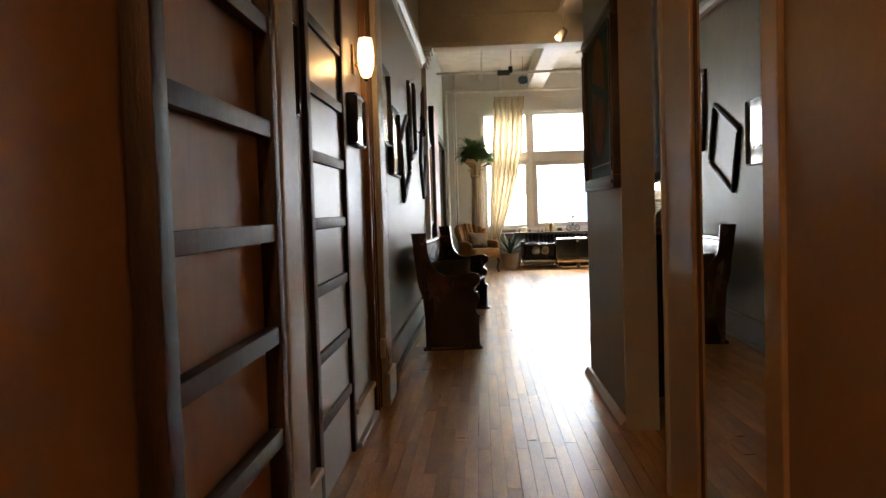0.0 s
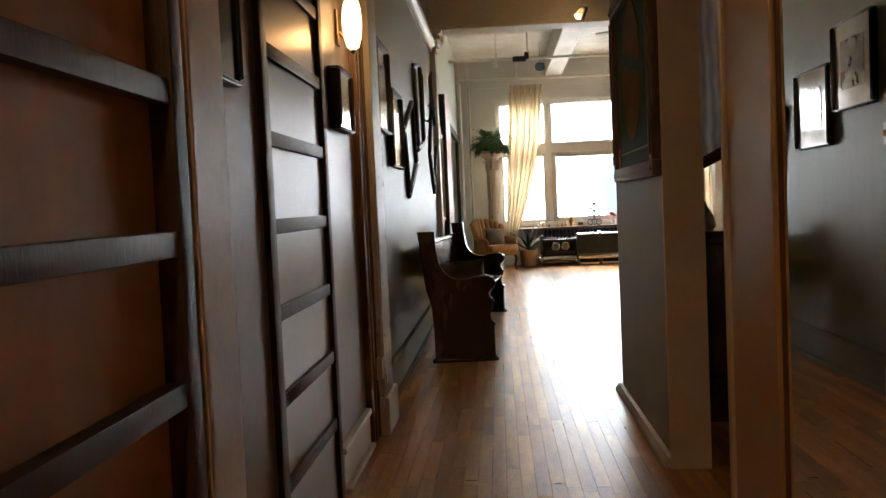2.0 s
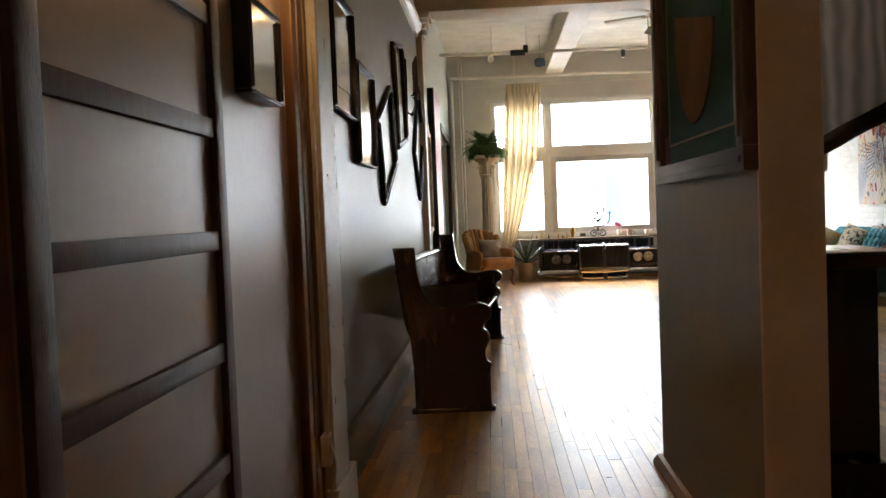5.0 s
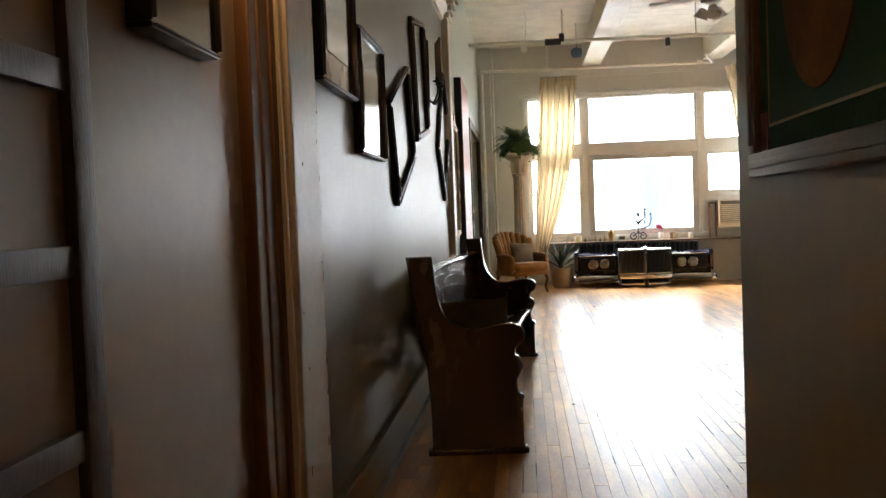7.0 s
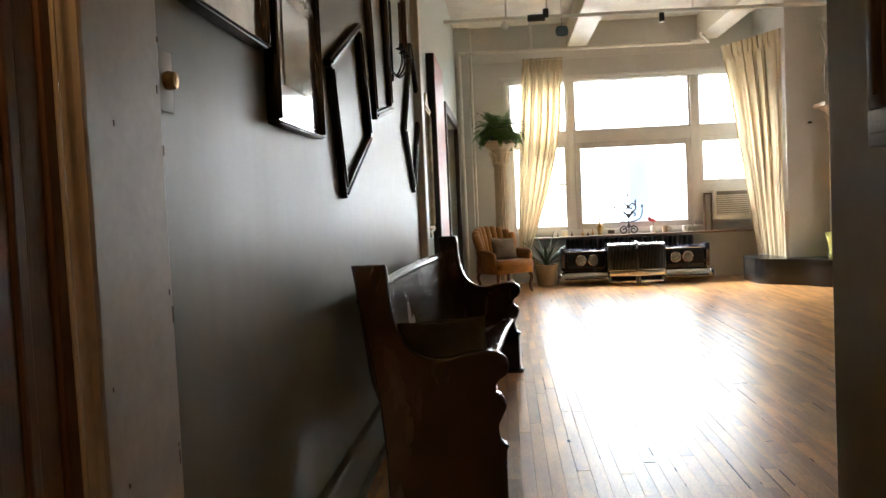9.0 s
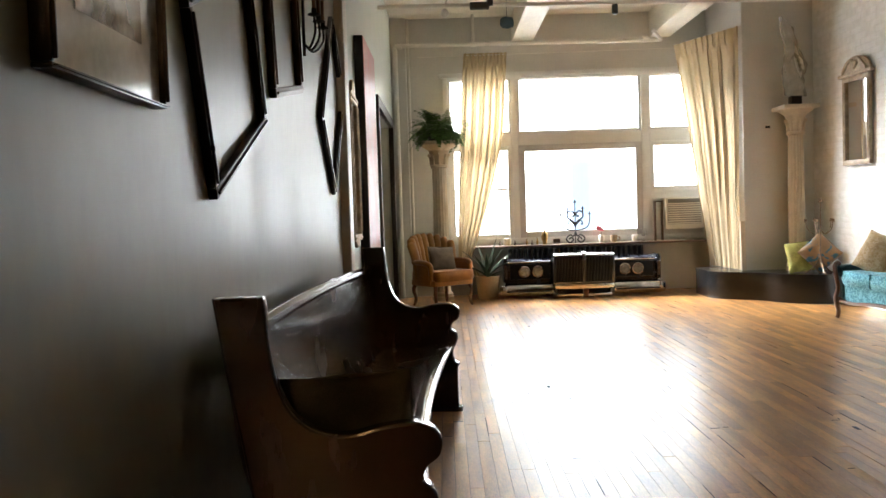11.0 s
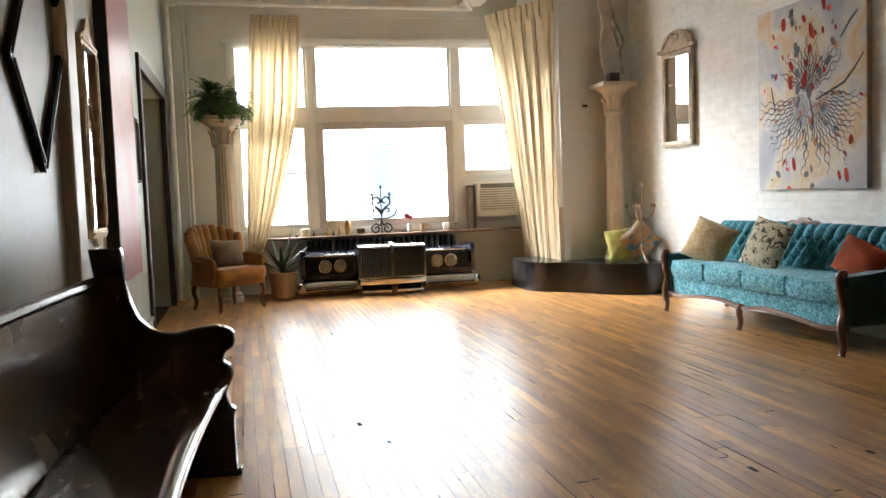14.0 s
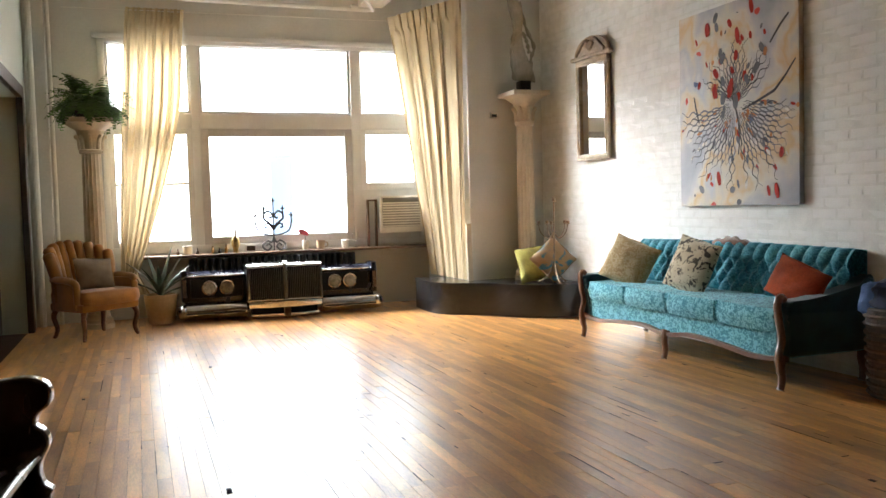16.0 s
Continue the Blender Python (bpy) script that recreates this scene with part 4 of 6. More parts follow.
for k in range(10):
    part("weave", tube([(q * math.cos(a), q * math.sin(a), 0.03 + 0.042 * k) for a, q in [(2 * math.pi * i / 40, (0.19 + 0.002 * k) + (0.006 if (i + k) % 2 else -0.002)) for i in range(41)]], 0.011, 6), mat("brown cane", (0.11, 0.065, 0.035), 0.5, vary=0.5, scale=20, grain=60, bump=0.3) if k == 0 else bpy.data.materials["brown cane"], wick)
bl = empty("blue_bag", pose(4.655, 10.70, 0.505), "blue cloth bags stuffed into the basket", "bag")
part("cloth", soft_block(0.3, 0.3, 0.2, 0.5, m=Matrix.Translation((0, 0, 0.06)), crease=0.25), mat("navy cloth", (0.012, 0.02, 0.07), 0.7, vary=0.4, scale=8, grain=80, bump=0.3), bl)
part("bright_fold", soft_block(0.1, 0.12, 0.17, 0.4, m=pose(-0.12, 0.1, 0.06, 10, 8, 20), crease=0.2), mat("light blue cloth", (0.10, 0.2, 0.5), 0.7, vary=0.2, scale=8, grain=80, bump=0.2), bl)

# abstract painting on the brick wall
def abstract_mat():
    m = bpy.data.materials.new("abstract oil paint")
    m.use_nodes = True
    n, l = m.node_tree.nodes, m.node_tree.links
    b = n["Principled BSDF"]
    b.inputs["Roughness"].default_value = 0.5
    tex = n.new("ShaderNodeTexCoord")
    warp = n.new("ShaderNodeTexNoise")
    warp.inputs["Scale"].default_value, warp.inputs["Detail"].default_value = 2.2, 3
    l.new(tex.outputs["Object"], warp.inputs[0])
    mixv = n.new("ShaderNodeMixRGB")
    mixv.inputs[0].default_value = 0.16
    l.new(tex.outputs["Object"], mixv.inputs[1]), l.new(warp.outputs["Color"], mixv.inputs[2])
    # ground: warm cream above, cool grey below, patched
    ground = n.new("ShaderNodeTexNoise")
    ground.inputs["Scale"].default_value, ground.inputs["Detail"].default_value, ground.inputs["Distortion"].default_value = 2.0, 4, 0.35
    l.new(mixv.outputs[0], ground.inputs[0])
    gr = n.new("ShaderNodeValToRGB")
    cols = [(0.32, (0.34, 0.36, 0.42)), (0.42, (0.46, 0.46, 0.49)), (0.48, (0.60, 0.56, 0.48)), (0.53, (0.60, 0.42, 0.22)), (0.58, (0.60, 0.52, 0.40)), (0.64, (0.44, 0.44, 0.47)), (0.72, (0.64, 0.61, 0.56))]
    gr.color_ramp.elements[0].position, gr.color_ramp.elements[0].color = cols[0][0], (*cols[0][1], 1)
    gr.color_ramp.elements[1].position, gr.color_ramp.elements[1].color = cols[-1][0], (*cols[-1][1], 1)
    for p, c in cols[1:-1]:
        gr.color_ramp.elements.new(p).color = (*c, 1)
    l.new(ground.outputs[0], gr.inputs[0])
    # dabs of strong colour
    dab = n.new("ShaderNodeTexVoronoi")
    dab.inputs["Scale"].default_value = 15
    l.new(mixv.outputs[0], dab.inputs[0])
    small = n.new("ShaderNodeMath")
    small.operation = "LESS_THAN"
    small.inputs[1].default_value = 0.36
    l.new(dab.outputs["Distance"], small.inputs[0])
    sep = n.new("ShaderNodeSeparateColor")
    l.new(dab.outputs["Color"], sep.inputs[0])
    few = n.new("ShaderNodeMath")
    few.operation = "GREATER_THAN"
    few.inputs[1].default_value = 0.86
    l.new(sep.outputs[0], few.inputs[0])
    both = n.new("ShaderNodeMath")
    both.operation = "MULTIPLY"
    l.new(small.outputs[0], both.inputs[0]), l.new(few.outputs[0], both.inputs[1])
    dc = n.new("ShaderNodeValToRGB")
    dc.color_ramp.interpolation = "CONSTANT"
    dc.color_ramp.elements[0].color, dc.color_ramp.elements[1].color = (0.55, 0.05, 0.03, 1), (0.10, 0.13, 0.25, 1)
    dc.color_ramp.elements[1].position = 0.75
    dc.color_ramp.elements.new(0.35).color = (0.55, 0.22, 0.08, 1)
    dc.color_ramp.elements.new(0.55).color = (0.12, 0.12, 0.14, 1)
    l.new(sep.outputs[1], dc.inputs[0])
    m1 = n.new("ShaderNodeMixRGB")
    l.new(both.outputs[0], m1.inputs[0]), l.new(gr.outputs[0], m1.inputs[1]), l.new(dc.outputs[0], m1.inputs[2])
    l.new(m1.outputs[0], b.inputs["Base Color"])
    bp = n.new("ShaderNodeBump")
    bp.inputs["Strength"].default_value = 0.3
    l.new(ground.outputs[0], bp.inputs["Height"]), l.new(bp.outputs[0], b.inputs["Normal"])
    return m


art = empty("abstract_painting", pose(BRICK_X - 0.006, 12.355, 1.857) @ Matrix.Diagonal((1, 1.03, 1.055, 1)), "large unframed grey and cream abstract painting with red dabs", "painting")
part("canvas", block(-0.045, -0.001, -0.645, 0.645, -0.715, 0.715, bevel=0.004), abstract_mat(), art)
rnd = random.Random(7)
bm = bmesh.new()
def stroke(bm, pts, w, x):
    """A flat brush line on the canvas."""
    n = len(pts)
    a, b = [], []
    for k, (p, q) in enumerate(pts):
        p2, q2 = pts[min(k + 1, n - 1)]
        p1, q1 = pts[max(k - 1, 0)]
        d = math.hypot(p2 - p1, q2 - q1) or 1
        s = w * (0.35 + 0.65 * math.sin(math.pi * (k + 0.5) / n))
        nx, nz = -(q2 - q1) / d * s, (p2 - p1) / d * s
        a.append(bm.verts.new((x, p + nx, q + nz)))
        b.append(bm.verts.new((x, p - nx, q - nz)))
    for k in range(n - 1):
        bm.faces.new((a[k], a[k + 1], b[k + 1], b[k]))


inks = {"black": [], "red": [], "white": [], "orange": [], "grey": []}
def line_on(ink, pts, w, depth):
    pts = [(a, b) for a, b in pts if abs(a) < 0.63 and abs(b) < 0.7]
    if len(pts) > 2:
        bm = bmesh.new()
        stroke(bm, pts, w, -0.0456 - depth)
        inks[ink].append(bm)


# a net of dark lens-shaped meshes fanning down and outwards from the middle
for k in range(60):
    a = math.pi * (1.03 + 0.94 * (k + 0.5) / 60)
    if abs(a - 1.5 * math.pi) < 0.12:
        continue
    ph, r0, r1 = (k % 2) * math.pi, rnd.uniform(0.06, 0.16), rnd.uniform(0.42, 0.66)
    pts = []
    for s in range(26):
        r = r0 + (r1 - r0) * s / 25
        b = a + 0.036 * math.sin(r * 52 + ph) + 0.05 * math.sin(6 * r + 0.07 * k)
        pts.append((-0.03 + r * math.cos(b) * 1.12, 0.02 + r * math.sin(b) * 1.05))
    line_on("grey" if k % 3 else "black", pts, rnd.uniform(0.003, 0.006), 0.0004 + rnd.random() * 0.0008)
# finer threads above
for k in range(34):
    a = math.pi * (0.12 + 0.76 * (k + rnd.random()) / 34)
    ph, r1 = (k % 2) * math.pi, rnd.uniform(0.22, 0.46)
    pts = [(-0.02 + r * math.cos(a + 0.06 * math.sin(r * 44 + ph)), 0.0 + r * math.sin(a + 0.06 * math.sin(r * 44 + ph))) for r in [0.05 + (r1 - 0.05) * s / 16 for s in range(17)]]
    line_on("grey" if k % 3 == 0 else "black", pts, rnd.uniform(0.003, 0.006), 0.0004 + rnd.random() * 0.0008)
# two heavy branches and a trunk
for pts, w in (([(-0.10, -0.05), (-0.25, -0.01), (-0.42, 0.04), (-0.52, 0.12), (-0.62, 0.22)], 0.010), ([(-0.38, 0.36), (-0.48, 0.46), (-0.56, 0.52), (-0.63, 0.58)], 0.010), ([(0.02, 0.06), (-0.03, -0.05), (-0.07, -0.2), (-0.05, -0.36)], 0.009), ([(0.46, 0.10), (0.44, 0.02), (0.40, -0.1)], 0.009)):
    line_on("black", pts, w, 0.0014)
# pale leaf dabs in the net, red and rust dabs above
for k in range(95):
    a, r = rnd.uniform(1.05, 1.95) * math.pi, rnd.uniform(0.12, 0.62)
    p0, q0, d, s = -0.03 + r * math.cos(a) * 1.1, 0.02 + r * math.sin(a), a + rnd.uniform(-0.4, 0.4), rnd.uniform(0.014, 0.034)
    line_on(("orange", "white", "white", "grey", "white", "red")[k % 6], [(p0 + s * t * math.cos(d), q0 + s * t * math.sin(d)) for t in (-1, -0.5, 0, 0.5, 1)], s * 0.42, 0.0001 + rnd.random() * 0.0003)
for k in range(46):
    p0, q0 = rnd.gauss(-0.08, 0.22), rnd.gauss(0.16, 0.24)
    s, d = rnd.uniform(0.012, 0.05), rnd.uniform(0.9, 2.2)
    line_on(("red", "grey", "orange", "red", "grey")[k % 5], [(p0 + s * t * math.cos(d), q0 + s * t * math.sin(d)) for t in (-1, -0.6, 0, 0.6, 1)], s * 0.62, 0.0022 + rnd.random() * 0.0008)
for p0, q0, s in ((0.17, -0.52, 0.05), (-0.36, -0.62, 0.035), (-0.44, -0.62, 0.05), (-0.20, 0.64, 0.05), (0.42, 0.50, 0.024), (0.30, 0.32, 0.022), (-0.05, 0.47, 0.055)):
    line_on("red", [(p0 + 0.01 * t, q0 + s * t) for t in (-1, -0.5, 0, 0.5, 1)], s * 0.45, 0.0032)
for name, rgb in (("black", (0.085, 0.08, 0.085)), ("red", (0.36, 0.04, 0.03)), ("white", (0.66, 0.62, 0.56)), ("orange", (0.46, 0.20, 0.09)), ("grey", (0.16, 0.16, 0.18))):
    paint = mat(name + " oil paint", rgb, 0.8, vary=0.2, scale=12, grain=80, bump=0.1, spec=0.15)
    for bm in inks[name]:
        part("brush_stroke", bm, paint, art, smooth=None)

# crested wall mirror
cream_gold = mat("worn cream gilt", (0.42, 0.33, 0.22), 0.5, vary=0.25, scale=14, grain=70, bump=0.3)
M["cream_gold"] = cream_gold
g = wall_frame("crested_mirror", BRICK_X - 0.03, 14.43, 2.06, 0.55, 0.98, bar=0.055, deep=0.04, side=-1, mats="cream_gold", label="narrow cream gilt wall mirror with a carved crest", category="mirror", inner=[(M["mirror"], "mirror_glass", 0.05, 0.008, 0.016)])
g.matrix_world = g.matrix_world @ pose(0, 0, 0, 0, 0, 3.2)
part("cornice", block(-0.06, -0.002, -0.34, 0.34, 0.49, 0.53, bevel=0.012), cream_gold, g)
arch = [(0.29 * math.cos(a), 0.53 + 0.17 * math.sin(a)) for a in [math.pi * k / 16 for k in range(17)]]
part("crest", extrude(arch, -0.04, -0.003, "x", bevel=0.006), cream_gold, g)
for s in (-1, 1):
    line = curve_points([(-0.048, s * 0.25, 0.54), (-0.05, s * 0.19, 0.59), (-0.052, s * 0.1, 0.66), (-0.05, s * 0.03, 0.65), (-0.048, s * 0.06, 0.61)], 5)
    part("scroll", tube(line, 0.016, 8), cream_gold, g)
part("rosette", lathe([(0.005, 0.03), (0.035, 0.02), (0.05, 0.0)], 16, pose(-0.04, 0, 0.61, 0, -90, 0), ripple=lambda a, k: 1 + 0.15 * math.cos(8 * a)), cream_gold, g)

# fluted plaster columns
def column(x, y, z0, z1, r, label):
    ob = empty("plaster_column", pose(x, y, z0), label, "column", "plaster columns")
    h = z1 - z0
    flute = lambda a, k: 1 - 0.07 * abs(math.sin(8 * a)) ** 0.5
    part("base", lathe([(r * 1.5, 0), (r * 1.5, 0.05), (r * 1.35, 0.06), (r * 1.4, 0.09), (r * 1.12, 0.12), (r * 1.1, 0.15)], 32), M["plaster"], ob)
    part("shaft", lathe([(r * 1.08, 0.14), (r * 1.06, h * 0.3), (r, h * 0.6), (r * 0.93, h - 0.34)], 96, ripple=flute), M["plaster"], ob, smooth=25)
    part("necking", lathe([(r * 0.95, h - 0.36), (r * 1.15, h - 0.35), (r * 1.15, h - 0.32), (r * 1.0, h - 0.31)], 32), M["plaster"], ob)
    part("capital", lathe([(r * 0.98, h - 0.32), (r * 1.02, h - 0.2), (r * 1.25, h - 0.12), (r * 2.1, h - 0.055)], 48, ripple=lambda a, k: 1 + (0.05 * k) * abs(math.cos(4 * a))), M["plaster"], ob)
    for k in range(8):
        a = 2 * math.pi * k / 8
        line = [(r * 1.0 * math.cos(a), r * 1.0 * math.sin(a), h - 0.31), (r * 1.12 * math.cos(a), r * 1.12 * math.sin(a), h - 0.22), (r * 1.42 * math.cos(a), r * 1.42 * math.sin(a), h - 0.17), (r * 1.42 * math.cos(a), r * 1.42 * math.sin(a), h - 0.20)]
        part("acanthus_leaf", tube(curve_points(line, 4), 0.02, 8, taper=lambda t: 1.2 - 0.6 * t), M["plaster"], ob)
    part("abacus", block(-r - 0.122, r + 0.122, -r - 0.122, r + 0.122, h - 0.05, h, bevel=0.01), M["plaster"], ob)
    return ob


column(4.56, 15.42, 0.34, 2.346, 0.09, "cream fluted plaster column standing on the black stage")
column(0.20, 16.5, 0.0, 2.14, 0.1, "cream fluted plaster column carrying a fern")

# fern on the left column
fern = empty("boston_fern", pose(0.19, 16.5, 2.14) @ Matrix.Diagonal((1.2, 1.2, 1.2, 1)), "bushy green fern in a pot on the column", "plant")
part("pot", lathe([(0.09, 0), (0.12, 0.1), (0.125, 0.12), (0.11, 0.12), (0.1, 0.1)], 20), mat("dark pot", (0.05, 0.045, 0.035), 0.6), fern)
bm = bmesh.new()
rnd = random.Random(4)
for k in range(190):
    a, e = rnd.uniform(0, 2 * math.pi), rnd.uniform(0.05, 1.4)
    ln = rnd.uniform(0.24, 0.38)
    prev = Vector((0.06 * math.cos(a), 0.06 * math.sin(a), 0.11))
    d = Vector((math.cos(a) * math.cos(e), math.sin(a) * math.cos(e), math.sin(e)))
    n = 13
    for s in range(n):
        d = (d + Vector((0, 0, -0.13))).normalized()
        nxt = prev + d * ln / n
        side = d.cross(Vector((0, 0, 1))).normalized()
        w = 0.045 * math.sin(math.pi * (s + 1.2) / (n + 2)) + 0.006
        for q in (-1, 1):
            tip = prev + side * q * w + d * 0.012 + Vector((0, 0, rnd.uniform(-0.012, 0.008)))
            bm.faces.new([bm.verts.new(prev), bm.verts.new(prev + d * 0.012), bm.verts.new(tip), bm.verts.new(prev + side * q * w * 0.6 - d * 0.004)])
        prev = nxt
part("fronds", bm, M["fern"], fern, smooth=None)

# glass sculpture on the right column
block_ob = empty("glass_sculpture", pose(4.56, 15.42, 2.346), "tall wavy clear glass sculpture on a black block", "sculpture")
part("plinth_block", block(-0.06, 0.06, -0.06, 0.06, 0.0, 0.115, bevel=0.004), M["black_frame"], block_ob, "black block")
pale_glass = mat("cast glass", (0.80, 0.74, 0.62), 0.15, vary=0.15, scale=9, grain=40, bump=0.3, coat=0.5)
pale_glass.node_tree.nodes["Principled BSDF"].inputs["Transmission Weight"].default_value = 0.6
prof = []
for k in range(25):
    t = k / 24
    prof.append((-0.13 - 0.035 * math.sin(9 * t) - 0.05 * t, 0.116 + 0.95 * t))
other = [(0.14 + 0.04 * math.sin(8 * t + 1) - 0.22 * t, 0.116 + 0.85 * t) for t in [k / 24 for k in range(24, -1, -1)]]
part("glass", extrude(prof + other, -0.012, 0.012, "y", m=pose(0, 0, 0, 0, 0, 20), bevel=0.004), pale_glass, block_ob, smooth=60)
for line in ([(-0.14, 0, 0.12), (-0.17, 0, 0.4), (-0.12, 0, 0.7), (-0.2, 0, 1.06)], [(0.14, 0, 0.12), (0.12, 0, 0.35), (0.17, 0, 0.5), (0.05, 0, 0.7), (-0.04, 0, 0.95)], [(-0.1, 0, 0.5), (0.0, 0, 0.62), (0.06, 0, 0.55), (0.1, 0, 0.42)]):
    part("glass_rope", tube([pose(0, 0, 0, 0, 0, 20) @ p for p in curve_points(line, 8)], 0.018, 8, taper=lambda t: 1 + 0.35 * math.sin(40 * t)), pale_glass, block_ob)

# stage: cushions and candelabra
plaid = mat("yellow green plaid cloth", (0.42, 0.40, 0.10), 0.85, vary=0.25, scale=10, grain=150, bump=0.15, dirt=(0.20, 0.17, 0.04))
cushion("stage_cushion", pose(4.50, 15.10, 0.53, -25, -8, -15), 0.38, 0.38, 0.13, plaid, "yellow green plaid cushion leaning on the column", 5)
tan_blue = pattern_mat("tan and teal print", (0.32, 0.2, 0.1), (0.05, 0.16, 0.22), 7, 0.55, "noise")
cushion("stage_cushion", pose(4.64, 14.97, 0.575, -22, 45, -28), 0.36, 0.36, 0.13, tan_blue, "tan and teal print cushion set on its corner", 6)
cd = empty("candelabra", pose(4.60, 14.86, 0.34) @ Matrix.Diagonal((1.04, 1.04, 1.04, 1)), "brown wrought iron floor candelabra on the stage", "candelabra")
part("stem", tube([(0, 0, 0.06), (0, 0, 0.5), (0.004, 0, 0.8)], 0.007, 8), M["rusty_iron"], cd)
for k in range(3):
    a = 2 * math.pi * k / 3 + 0.4
    c, s = math.cos(a), math.sin(a)
    part("foot", tube(curve_points([(0, 0, 0.2), (0.05 * c, 0.05 * s, 0.1), (0.12 * c, 0.12 * s, 0.03), (0.17 * c, 0.17 * s, 0.008)], 5), 0.008, 8), M["rusty_iron"], cd)
for k in range(5):
    a = 2 * math.pi * k / 5 + 0.3
    c, s = math.cos(a), math.sin(a)
    arm = part("arm", tube(curve_points([(0, 0, 0.5), (0.06 * c, 0.06 * s, 0.44), (0.13 * c, 0.13 * s, 0.5), (0.15 * c, 0.15 * s, 0.58)], 5), 0.0045, 6), M["rusty_iron"], cd)
    part("cup", lathe([(0.006, 0), (0.024, 0.006), (0.016, 0.012), (0.016, 0.035)], 10, Matrix.Translation((0.15 * c, 0.15 * s, 0.575))), M["rusty_iron"], arm)
part("top_cup", lathe([(0.006, 0), (0.03, 0.008), (0.018, 0.014), (0.018, 0.045)], 10, Matrix.Translation((0.004, 0, 0.79))), M["rusty_iron"], cd)

# armchair: channel back, cabriole legs
ch = empty("channel_armchair", pose(0.18, 15.89, 0, 0, 0, 36) @ Matrix.Diagonal((1.08, 1.08, 1.04, 1)), "mustard velvet channel-back armchair with dark wooden legs", "armchair")
part("seat_cushion", soft_block(0.56, 0.52, 0.13, 0.25, m=Matrix.Translation((0, -0.04, 0.375)), crease=0.03), M["mustard"], ch, smooth=80)
part("seat_frame", block(-0.28, 0.28, -0.27, 0.22, 0.255, 0.33, bevel=0.02), M["mustard"], ch)
for k in range(9):
    t = (k - 4) / 4
    a = t * 1.15
    r = 0.30
    x, y = r * math.sin(a), 0.0 + 0.27 * math.cos(a)
    h = 0.86 - 0.09 * abs(t) ** 2.2
    line = curve_points([(x * 0.92, y * 0.9, 0.34), (x * 0.97, y * 0.97 + 0.01, 0.55), (x * 1.04, y * 1.08 + 0.05, h - 0.05), (x * 1.05, y * 1.12 + 0.075, h)], 5)
    part("back_channel", tube(line, 0.052, 10, taper=lambda q: 1.0 if q < 0.9 else 0.8), M["mustard"], ch, smooth=80)
for s in (-1, 1):
    line = curve_points([(s * 0.285, 0.14, 0.54), (s * 0.30, 0.0, 0.545), (s * 0.30, -0.16, 0.53), (s * 0.285, -0.2, 0.49), (s * 0.275, -0.2, 0.33)], 5)
    part("arm", tube(line, 0.032, 10), M["mustard"], ch, smooth=80)
    part("arm_panel", block(s * 0.262, s * 0.295, -0.19, 0.16, 0.27, 0.53, bevel=0.012), M["mustard"], ch)
for x, y in ((-0.24, -0.23), (0.24, -0.23), (-0.22, 0.2), (0.22, 0.2)):
    sx, sy2 = (0.03 if x > 0 else -0.03), (-0.03 if y < 0 else 0.03)
    part("leg", tube([(v.x + x, v.y + y, v.z) for v in curve_points([(0, 0, 0.28), (sx * 0.8, sy2 * 0.8, 0.2), (sx * 0.2, sy2 * 0.2, 0.09), (sx * 0.6, sy2 * 0.6, 0.02), (sx, sy2, 0.004)], 5)], 0.022, 10, taper=lambda t: 1.2 - 0.6 * t), M["sofa_wood"], ch)
cushion("chair_cushion", pose(0.20, 15.92, 0.595, -18, 4, 34), 0.40, 0.32, 0.13, M["taupe"], "taupe cushion propped in the armchair", 8)

# agave in a pot
ag = empty("potted_agave", pose(0.81, 16.5, 0) @ Matrix.Diagonal((1.04, 1.04, 1.04, 1)), "spiky grey green agave in a tan pot", "plant")
part("pot", lathe([(0.115, 0), (0.13, 0.02), (0.16, 0.26), (0.165, 0.30), (0.15, 0.30), (0.145, 0.27), (0.02, 0.265)], 28), M["clay"], ag)
rnd = random.Random(11)
for k in range(17):
    a = 2.4 * k
    e = 0.5 + 0.9 * (k / 17)
    ln = rnd.uniform(0.36, 0.56)
    bm = bmesh.new()
    ring = []
    for s in range(9):
        t = s / 8
        out = ln * (t * math.cos(e) + 0.10 * t * t)
        up = ln * (t * math.sin(e) - 0.30 * t * t * math.cos(e))
        w = 0.032 * (1 - t) ** 0.6 * (0.6 + 1.2 * t if t < 0.4 else 1.08)
        c, s2 = math.cos(a), math.sin(a)
        mid = Vector((out * c, out * s2, 0.28 + up))
        sd = Vector((-s2, c, 0))
        ring.append([bm.verts.new(mid + sd * w + Vector((0, 0, w * 0.35))), bm.verts.new(mid - Vector((0, 0, 0.006))), bm.verts.new(mid - sd * w + Vector((0, 0, w * 0.35))), bm.verts.new(mid + Vector((0, 0, 0.004)))])
    for p, q in zip(ring, ring[1:]):
        for i in range(4):
            bm.faces.new((p[i], p[(i + 1) % 4], q[(i + 1) % 4], q[i]))
    part("leaf", bm, M["agave"], ag, smooth=60)

# radiator behind the car front
rad = empty("cast_iron_radiator", pose(2.05, 16.82, 0) @ Matrix.Diagonal((1.03, 1, 1, 1)), "black cast iron radiator under the window sill", "radiator")
for k in range(26):
    x = -0.87 + k * 0.07
    bm = block(x - 0.026, x + 0.026, -0.09, 0.11, 0.06, 0.645, bevel=0.02)
    slab(bm, x - 0.02, x + 0.02, -0.10, -0.06, 0.06, 0.655, bevel=0.012)
    part("section", bm, M["iron"], rad)
